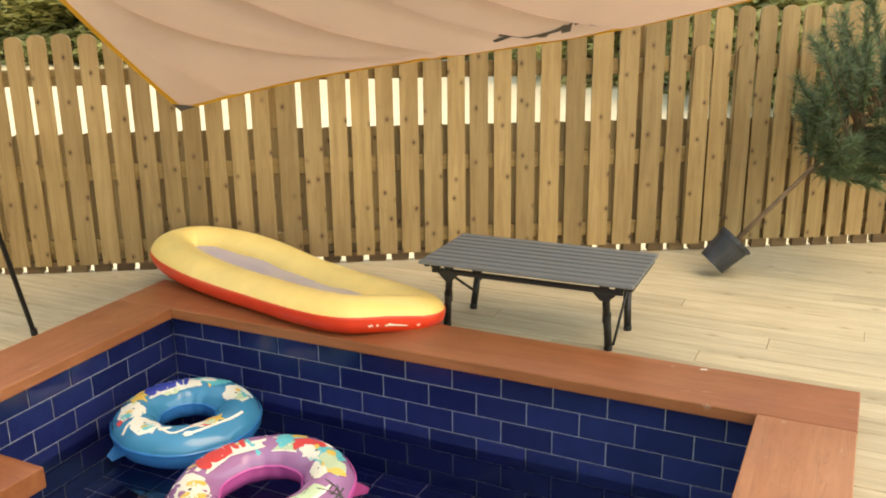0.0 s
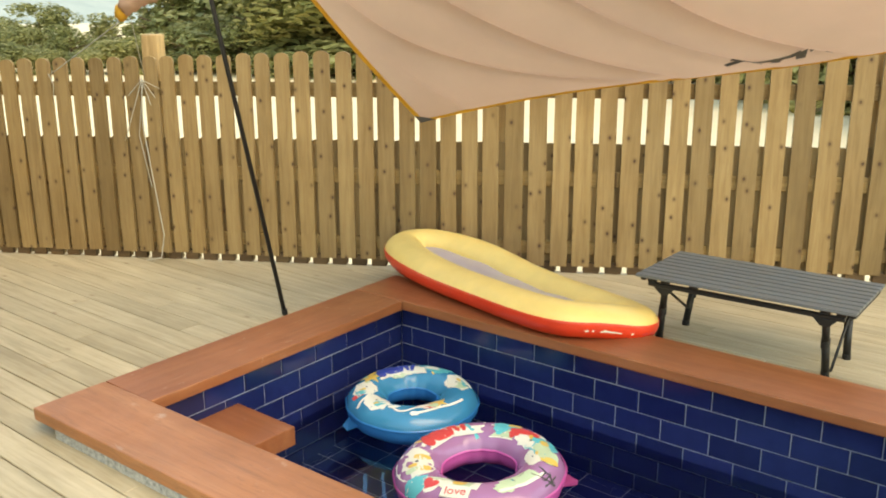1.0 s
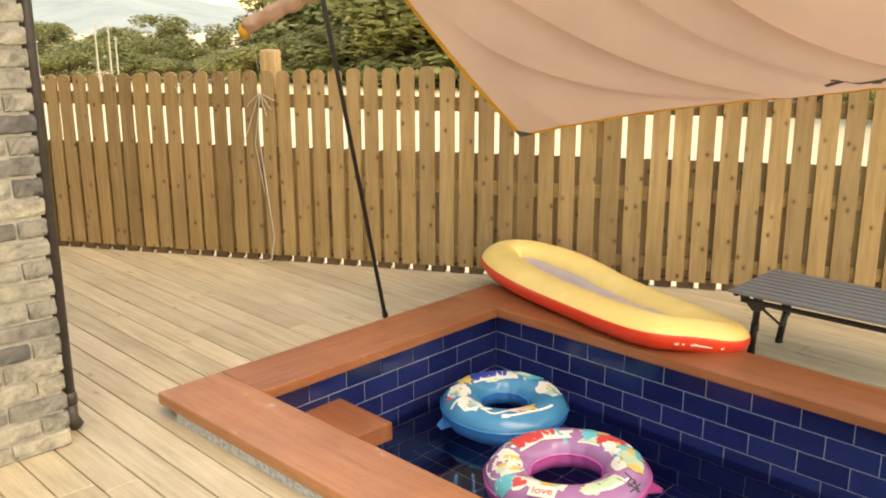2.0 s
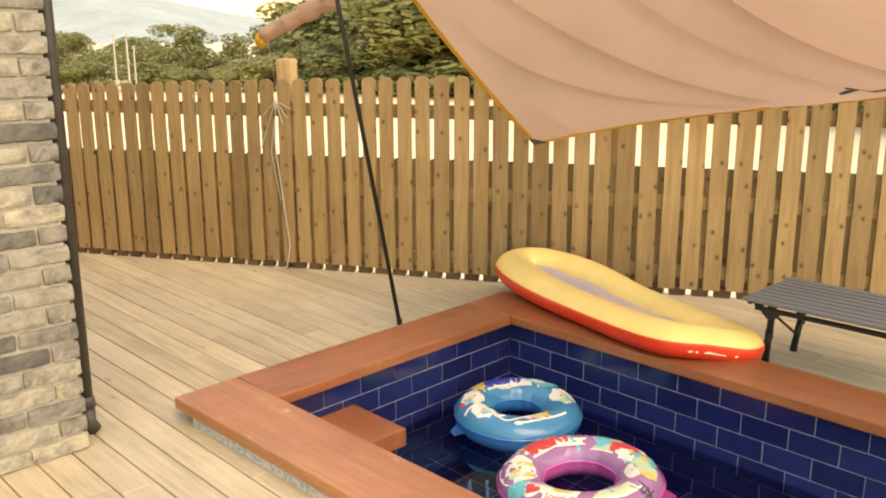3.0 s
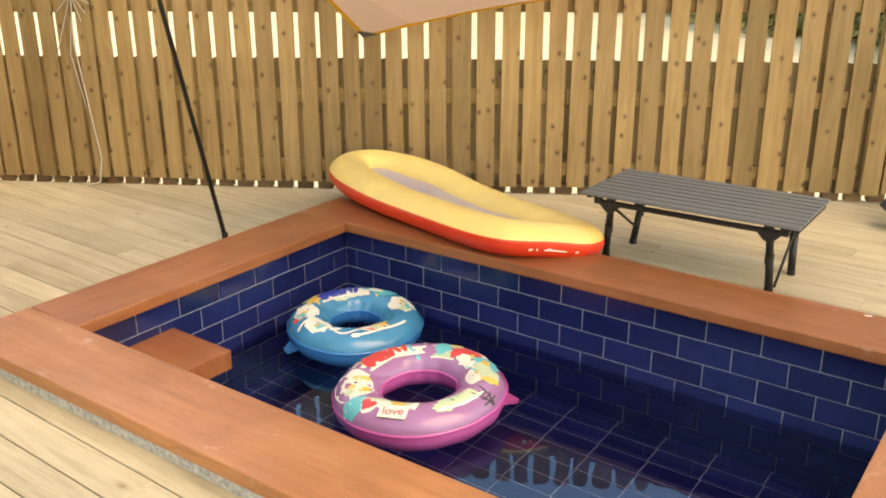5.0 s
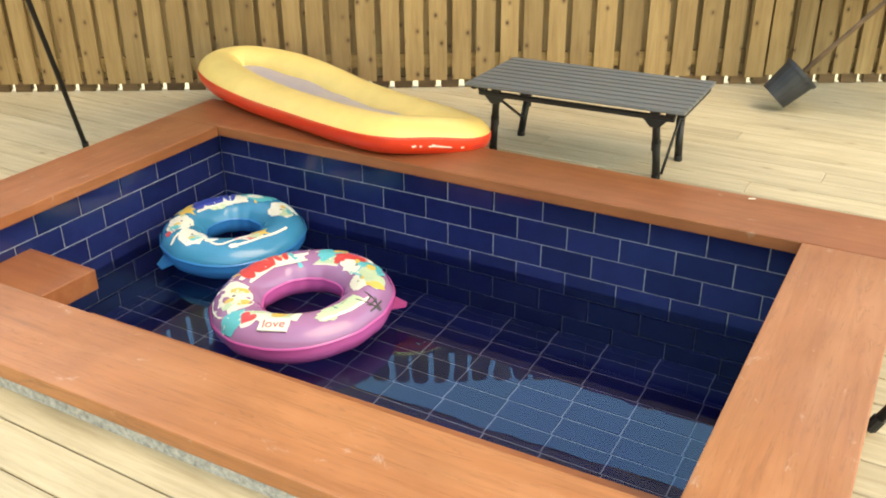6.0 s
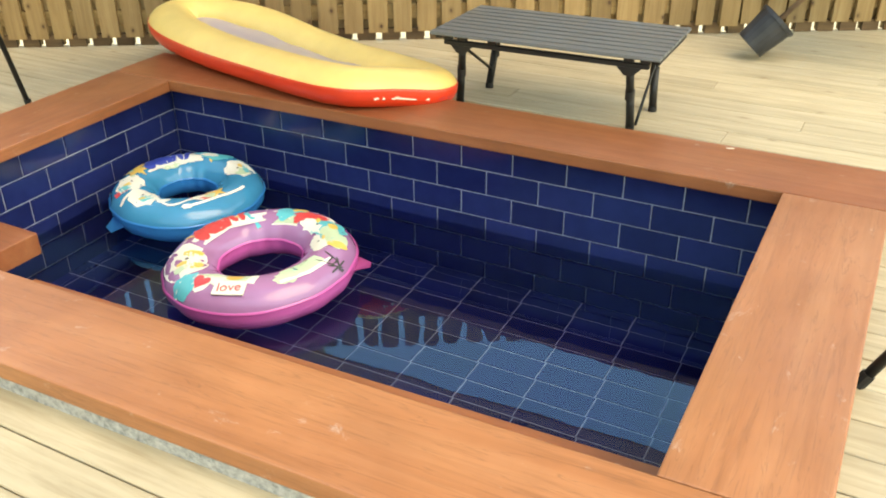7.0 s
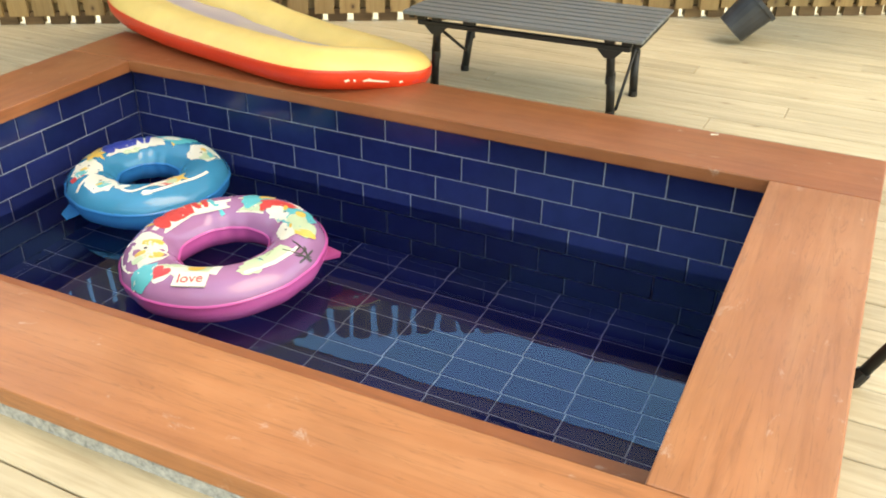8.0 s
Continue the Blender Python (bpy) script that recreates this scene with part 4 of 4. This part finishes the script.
def tarp_point(a, h):
    """a runs along the hem, h from the hem (0) to the ridge (1)."""
    p = TIP.lerp(HEM_R, a).lerp(RIDGE_L.lerp(RIDGE_R, a), h)
    sag = 0.14 * math.sin(math.pi * h) * math.sin(math.pi * min(1, 0.06 + a * 1.03)) ** 0.6
    fold = 0.018 * math.sin(a * 14 + h * 5) * math.sin(math.pi * h)
    for top, start, lean, bend, depth in TARP_FOLDS:
        if h < top:
            line = start + lean * (top - h) + bend * (top - h) ** 2
            off = (a - line) * 3.8
            grow = math.sin(math.pi * min(1, 0.08 + 0.92 * (top - h) / top)) ** 0.7
            groove = math.exp(-(off / (0.030 if off > 0 else 0.055)) ** 2)
            swell = math.exp(-((off - 0.11) / 0.10) ** 2)
            fold += depth * grow * (groove - 0.55 * swell)
    fold *= min(1, a * 14)
    p.z += -sag + fold * 0.7
    p.y += 0.05 * math.sin(math.pi * h) * min(1, a * 8) + fold * 0.7
    p.z += 0.025 * math.sin(a * 9) * (1 - h)
    return p


bm = bmesh.new()
grid_faces(bm, [[tarp_point(i / 220 * (0.68 + 0.32 * (j / 64) ** 1.3), j / 64) for j in range(65)] for i in range(221)])
part("cloth", bm, M_TARP, tarp, smooth=True)
for name, fn in (("bottom_hem", lambda k: (0.68 * k, 0.0)), ("side_hem", lambda k: (0.0, k))):
    bm = bmesh.new()
    w = 0.022
    rows = []
    for i in range(61):
        a, h = fn(i / 60)
        p = tarp_point(a, h)
        q = tarp_point(a + (w / 3.8 if name == "side_hem" else 0), h + (w / 2.2 if name == "bottom_hem" else 0))
        nn = Vector((0.2, -0.6, -0.5)).normalized() * 0.003
        rows.append([p + nn, q + nn, q - nn, p - nn])
    grid_faces(bm, rows, wrap_v=True)
    part(name, bm, M_HEM, tarp, "ochre tape hem")
bm = bmesh.new()
nn = Vector((0.2, -0.6, -0.5)).normalized() * 0.004
vs = [bm.verts.new(tarp_point(a, h) + nn) for a, h in ((0, 0), (0.022, 0.0), (0.012, 0.02), (0, 0.035))]
bm.faces.new(vs)
part("corner_patch", bm, M_PATCH, tarp, "dark grey corner reinforcement")
# printed mark on the cloth, drawn as plain bars
for a, h, w, t in ((0.415, 0.075, 0.10, 12), (0.42, 0.075, 0.10, -38), (0.44, 0.08, 0.06, 8), (0.452, 0.075, 0.05, 70), (0.465, 0.085, 0.06, 10), (0.475, 0.075, 0.05, 80), (0.495, 0.085, 0.07, 5)):
    bm = bmesh.new()
    rows = []
    for i in range(5):
        row = []
        for j in range(3):
            x, y = 1.35 * w * (i / 4 - 0.5), 0.036 * (j / 2 - 0.5)
            xr, yr = x * math.cos(radians(t)) - y * math.sin(radians(t)), x * math.sin(radians(t)) + y * math.cos(radians(t))
            row.append(tarp_point(a + xr / 3.8, h + 0.008 + yr / 2.2) + nn)
        rows.append(row)
    grid_faces(bm, rows)
    part("printed_bar", bm, M_PRINT_DARK, tarp, "dark printed bar")

# rolled wing of the tarp
ROLL_A = Vector((-1.26, -0.68, 1.487))
roll = thing("rolled_tarp", "rolled beige tarp wing with an ochre hem end", "tarp")
ROLL_M = Vector((-0.93, -0.49, 1.66))
ROLL_B = RIDGE_L + Vector((0.0, -0.02, -0.03))
bm = bmesh.new()
pts, rad = [], []
for k in range(46):
    f = k / 45
    p = ROLL_A.lerp(ROLL_M, f * 2) if f < 0.5 else ROLL_M.lerp(ROLL_B, f * 2 - 1)
    pts.append(p)
    rad.append(0.036 + 0.004 * math.sin(k * 0.9) + 0.003 * math.sin(k * 2.3) + 0.02 * f - (0.012 if k == 0 else 0))
tube(bm, pts, rad, 22)
for v in bm.verts:
    v.co += Vector((0.1, 0.5, 0.8)) * 0.016 * noise.noise(Vector((v.co.x * 5, v.co.y * 26 + v.co.x * 9, v.co.z * 26)))
part("roll", bm, M_TARP, roll, smooth=True)
bm = bmesh.new()
tube(bm, [ROLL_A + Vector((0.01, 0, 0.0)), ROLL_A + Vector((-0.02, 0.01, -0.03)), ROLL_A + Vector((-0.025, 0.015, -0.055))], [0.034, 0.030, 0.012], 12)
part("hem_end", bm, M_HEM, roll, "ochre hem at the rolled end", smooth=True)

pole1 = thing("tent_pole", "slim black steel tarp pole leaning from the deck", "pole", "tarp poles")
bm = bmesh.new()
tube(bm, [(-0.57, -0.385, DECK), (-0.655, -0.65, 1.63), (-0.68, -0.73, 2.16)], 0.0105, 10)
part("pole", bm, M_BLACK, pole1, smooth=True)
bm = bmesh.new()
tube(bm, [(-0.57, -0.385, DECK), (-0.571, -0.388, DECK + 0.03)], 0.014, 10)
part("foot", bm, M_BLACK, pole1)
pole2 = thing("tent_pole", "slim black steel tarp pole leaning outwards beside the pool", "pole", "tarp poles")
P2 = Vector((2.592, -0.828, DECK))
P2T = Vector((3.70, -0.46, 2.22))
bm = bmesh.new()
tube(bm, [P2, P2T], 0.0125, 10)
part("pole", bm, M_BLACK, pole2, smooth=True)
bm = bmesh.new()
tube(bm, [P2, P2 + (P2T - P2) * 0.015], 0.016, 10)
part("foot", bm, M_BLACK, pole2)


def fence_point(s, z, off=-0.024):
    return FM @ Vector((s, off, z))


def rope(label, pts, r=0.004, slack=0.0):
    bm = bmesh.new()
    out = []
    for a, b3 in zip(pts, pts[1:]):
        for k in range(8):
            p = Vector(a).lerp(Vector(b3), k / 8)
            p.z -= slack * math.sin(math.pi * k / 8)
            out.append(p)
    out.append(Vector(pts[-1]))
    tube(bm, out, r * 0.65, 6)
    ob = part("rope", bm, M_STRING, smooth=True)
    return tagged(ob, label, "rope", "guy ropes on the fence")


rope("thin white guy rope from the rolled tarp to the fence", [ROLL_A + Vector((-0.02, 0.01, -0.05)), fence_point(-2.81, 1.13)])
rope("white string dangling from a knot on the fence", [fence_point(-2.82, 1.14), fence_point(-2.79, 1.08, -0.03), fence_point(-2.80, 1.02, -0.026)], 0.004)
rope("thin white string from above to the fence post", [(-1.25, -0.72, 1.9), fence_point(-2.24, 1.12)], 0.003)
rope("white string hanging in a long loop down the fence", [fence_point(-2.26, 1.13), fence_point(-2.27, 0.85, -0.035), fence_point(-2.24, 0.55, -0.03), fence_point(-2.20, 0.22, -0.035), fence_point(-2.22, 0.085, -0.05), fence_point(-2.30, 0.073, -0.08)], 0.0055)
rope("white string hanging beside the fence post", [fence_point(-2.25, 1.10, -0.03), fence_point(-2.30, 0.8, -0.03), fence_point(-2.25, 0.5, -0.032)], 0.004)
for dx, dz in ((-0.09, -0.09), (0.07, -0.10), (0.10, -0.05), (-0.13, -0.34), (0.04, -0.14)):
    rope("frayed string end at the knot on the fence", [fence_point(-2.255, 1.11, -0.034), fence_point(-2.255 + dx, 1.11 + dz, -0.03)], 0.004)
rope("guy rope from the tarp corner to the fence", [TIP, fence_point(-0.62, 1.15)], 0.004)

# ---- tilted potted pine ----
pine = thing("potted_pine", "young pine in a black nursery pot, tilted on its edge", "tree")
RIGHT, UP = Vector((0.898, 0.44, 0)), Vector((0, 0, 1))
AX = (RIGHT * 0.70 + UP * 0.714).normalized()
TURN_AX = AX.to_track_quat("Z", "Y").to_matrix().to_4x4()
BASE = Vector((1.923, 1.632, DECK)) - RIGHT * 0.058 + UP * 0.060
POTM = Matrix.Translation(BASE) @ TURN_AX
pine.matrix_world = POTM
bm = bmesh.new()
tube(bm, [(0, 0, 0), (0, 0, 0.165)], [0.072, 0.088], 20)
tube(bm, [(0, 0, 0.15), (0, 0, 0.168)], [0.094, 0.094], 20)
pot = part("pot", bm, M_POT, pine, "black plastic nursery pot", smooth=False)
bm = bmesh.new()
tube(bm, [(0, 0, 0.160), (0, 0, 0.1705)], [0.085, 0.082], 20)
part("soil", bm, M_SOIL, pot)
bm = bmesh.new()
tube(bm, [(0, 0, 0.16), (0.01, 0, 0.45), (0.0, 0.01, 0.72), (0.03, 0, 1.0), (0.02, 0, 1.25)], [0.013, 0.012, 0.011, 0.009, 0.004], 8)
rnd = random.Random(21)
twigs = []
inv = POTM.inverted()
for k in range(120):
    h = rnd.uniform(0.62, 1.25)
    p0 = Vector((0.01, 0, h))
    a = rnd.uniform(0, 6.28)
    l = rnd.uniform(0.16, 0.50) * (1.15 - abs(h - 0.95))
    d = Vector((math.cos(a), math.sin(a), rnd.uniform(0.0, 0.7))).normalized()
    d = (d + (inv.to_3x3() @ UP) * 0.25).normalized()
    p1 = p0 + d * l
    tube(bm, [p0, p0.lerp(p1, 0.5) + Vector((0, 0, 0.01)), p1], [0.005, 0.004, 0.002], 5)
    twigs.append((p0.lerp(p1, 0.3), p1, d))
part("trunk", bm, M_BARK, pine, "slim brown trunk and twigs", smooth=True)
vs, fs = [], []
for p0, p1, d in twigs:
    for k in range(150):
        c = p0.lerp(p1, rnd.random() ** 0.7)
        nd = (d * 0.9 + Vector((rnd.gauss(0, 0.6), rnd.gauss(0, 0.6), rnd.gauss(0, 0.6)))).normalized()
        ln = rnd.uniform(0.05, 0.10)
        sd = nd.orthogonal().normalized() * 0.0032
        n0 = len(vs)
        vs += [tuple(c - sd), tuple(c + sd), tuple(c + nd * ln)]
        fs.append((n0, n0 + 1, n0 + 2))
me = bpy.data.meshes.new("needles")
me.from_pydata(vs, [], fs)
me.materials.append(M_NEEDLE)
ob = new("needles", me)
ob.parent = pine
ob["label"] = "dark green pine needles"

# small chip on the far coping
bm = bmesh.new()
box(bm, -0.012, 0.012, -0.004, 0.004, 0, 0.002, 0.0008)
ob = part("paper_scrap", bm, M_PRINT_WHITE)
ob.matrix_world = pose(2.083, 0.21, COPING_TOP, 0, 0, 20)
tagged(ob, "tiny white paper scrap on the coping board", "scrap")

# ---- pieces: tiles, deck planks, bricks ----
tile_cache = {}


def tile_mesh(w, h):
    key = (round(w, 4), round(h, 4))
    if key not in tile_cache:
        bm = bmesh.new()
        c = 0.0022
        lo = [bm.verts.new(p) for p in ((0, 0.0, 0), (w, 0.0, 0), (w, 0.0, h), (0, 0.0, h))]
        hi = [bm.verts.new(p) for p in ((c, -0.003, c), (w - c, -0.003, c), (w - c, -0.003, h - c), (c, -0.003, h - c))]
        bk = [bm.verts.new(p) for p in ((0, 0.004, 0), (w, 0.004, 0), (w, 0.004, h), (0, 0.004, h))]
        bm.faces.new(hi)
        for i in range(4):
            j = (i + 1) % 4
            bm.faces.new((lo[i], lo[j], hi[j], hi[i]))
            bm.faces.new((bk[i], bk[j], lo[j], lo[i]))
        tile_cache[key] = to_mesh("tile", bm, M_TILE)
    return tile_cache[key]


def tile_wall(wall, length, offset, seed):
    """Brick-laid tiles; offset is the first joint of the top course from the wall's start."""
    rnd2 = random.Random(seed)
    rows2 = [(0.0, min(TILE_H, COPING_LOW - 0.003))] + [(-TILE_H * (k + 1), TILE_H) for k in range(5)]
    for r, (z, h) in enumerate(rows2):
        if z < FLOOR:
            h, z = h - (FLOOR - z), FLOOR
            if h < 0.01:
                continue
        x = (offset - (TILE_W / 2 if r % 2 else 0)) % TILE_W - TILE_W
        while x < length:
            a, b3 = max(x, 0.0), min(x + TILE_W, length)
            if b3 - a > 0.012:
                w = round(b3 - a - JOINT, 4)
                shared("tile", tile_mesh(w, round(h - JOINT, 4)), wall, pose(a + JOINT / 2, rnd2.uniform(-0.0006, 0.0004), z + JOINT / 2, rnd2.uniform(-0.25, 0.25), 0, rnd2.uniform(-0.2, 0.2)))
            x += TILE_W


tile_wall(W_FAR, RIGHT_X - LEFT_X, -LEFT_X, 1)
tile_wall(W_LEFT, 1.5, 1.5 - 0.19, 2)
tile_wall(W_RIGHT, 1.5, 0.07, 3)
tile_wall(W_NEAR, 2.5, 0.11, 4)

rnd = random.Random(17)
FLOOR_LEAN, ROW = 0.06, 0.1
for i in range(-1, 14):
    for j in range(15):
        y0, y1 = -ROW * (j + 1), -ROW * j
        shift = -FLOOR_LEAN * (y0 + y1) / 2 + rnd.uniform(-0.0006, 0.0006)
        x0, x1 = max(LEFT_X, -0.312 + TILE_W * i + shift), min(RIGHT_X, -0.312 + TILE_W * (i + 1) + shift)
        if x1 - x0 < 0.02:
            continue
        me = tile_mesh(round(x1 - x0 - 0.002, 3), round(y1 - y0 - 0.0024, 4))
        shared("tile", me, pool_floor, pose(x0 + 0.001, y0 + 0.0012, FLOOR, -90 + rnd.uniform(-0.15, 0.15), 0, 0))

# deck: joists under it as one sheet, planks on top
bm = bmesh.new()
D0, D1 = GROUND + 0.02, DECK - 0.045
prism(bm, [(-5.2, -5.4), (5.2, -5.4), (5.2, -1.76), (-4.6, -1.76), (-5.2, -2.12)], D0, D1)
prism(bm, [(-4.6, -1.759), (-0.42, -1.759), (-0.42, 0.26), (-1.23, 0.26)], D0, D1)
prism(bm, [(2.64, -1.759), (5.2, -1.759), (5.2, 0.26), (2.64, 0.26)], D0, D1)
prism(bm, [(-1.23, 0.261), (5.2, 0.261), (5.2, 4.0), (5.0, 4.0)], D0, D1)
deck = part("deck", bm, M_RAIL)
tagged(deck, "pale softwood deck of long planks round the pool", "deck", kind="structure")
plank_cache = {}


def plank_mesh(length, w, slant=0.0):
    """A deck plank; slant cuts its first end along the fence."""
    key = (round(length, 2), w, slant)
    if key not in plank_cache:
        bm = bmesh.new()
        for v in box(bm, 0, length, 0, w, -0.026, 0, 0.0025):
            if v.co.x < 0.01:
                v.co.x += v.co.y * slant
        plank_cache[key] = to_mesh("plank", bm, M_DECK)
    return plank_cache[key]


rnd = random.Random(3)
PLANK = 0.1195
HOLE = (-0.31, 2.56, -1.66, 0.19)
y = -1.667 - 31 * PLANK
row = 0
while y < 3.95:
    y1 = y + PLANK - 0.004
    lo, hi = max(-5.1, fence_x(y) - 0.058), 5.1
    spans = [(lo, hi)]
    if y1 > HOLE[2] and y < HOLE[3]:
        spans = [(lo, HOLE[0]), (HOLE[1], hi)]
    for a, b3 in spans:
        cut = a
        first = True
        while b3 - cut > 0.02:
            step = rnd.uniform(1.6, 3.6) if first else rnd.choice((2.4, 3.0, 3.6))
            first = False
            e = min(cut + step, b3)
            if b3 - e < 0.4:
                e = b3
            if e - cut > 0.05:
                shared("plank", plank_mesh(e - cut - 0.0015, round(PLANK - 0.004, 4), 1 / 0.601 if cut == lo > -5.1 else 0.0), deck, pose(cut, y, DECK + rnd.uniform(-0.0008, 0.0008)))
            cut = e
    y += PLANK
    row += 1

# bricks on the two faces of the house corner
def brick_mesh(l, d, h, seed):
    rnd2 = random.Random(seed)
    bm = bmesh.new()
    nx = 7
    rows2 = []
    for i in range(nx + 1):
        x = l * i / nx
        e = 0.004 if i in (0, nx) else 0.0
        ring = [(0 + e, 0 + 0.004), (0 - 0.001, h * 0.3), (0 - 0.001, h * 0.7), (0 + e, h - 0.004), (0.012, h), (d, h), (d, 0), (0.012, 0)]
        rows2.append([Vector((x + rnd2.uniform(-0.002, 0.002), yy + (rnd2.uniform(-0.0028, 0.0028) if yy < 0.01 else 0), zz + rnd2.uniform(-0.0028, 0.0028))) for yy, zz in ring])
    vs2 = grid_faces(bm, rows2, wrap_v=True)
    bm.faces.new(vs2[0])
    bm.faces.new(vs2[-1][::-1])
    return to_mesh("brick", bm, M_BRICK)


BRICK_L, BRICK_H, COURSE = 0.19, 0.057, 0.0685
full = [brick_mesh(BRICK_L, 0.06, BRICK_H, k) for k in range(5)]
half = [brick_mesh(0.09, 0.06, BRICK_H, 20 + k) for k in range(3)]
rnd = random.Random(33)
for c in range(30):
    z = DECK + 0.004 + COURSE * c
    x = 0.0
    if c % 2:
        shared("brick", rnd.choice(half), house, pose(HX, HY - 0.09, z, 0, 0, 90))
        x = 0.09 + 0.011
    for k in range(6):
        shared("brick", rnd.choice(full), house, pose(HX + rnd.uniform(-0.003, 0.002), HY - x - BRICK_L, z, 0, 0, 90 + rnd.uniform(-0.5, 0.5)))
        x += BRICK_L + 0.011
    x = 0.065
    for k in range(2):
        shared("brick", rnd.choice(half if (k == 0 and c % 2 == 0) else full), house, pose(HX - x, HY, z, 0, 0, 180))
        x += (0.09 if (k == 0 and c % 2 == 0) else BRICK_L) + 0.011
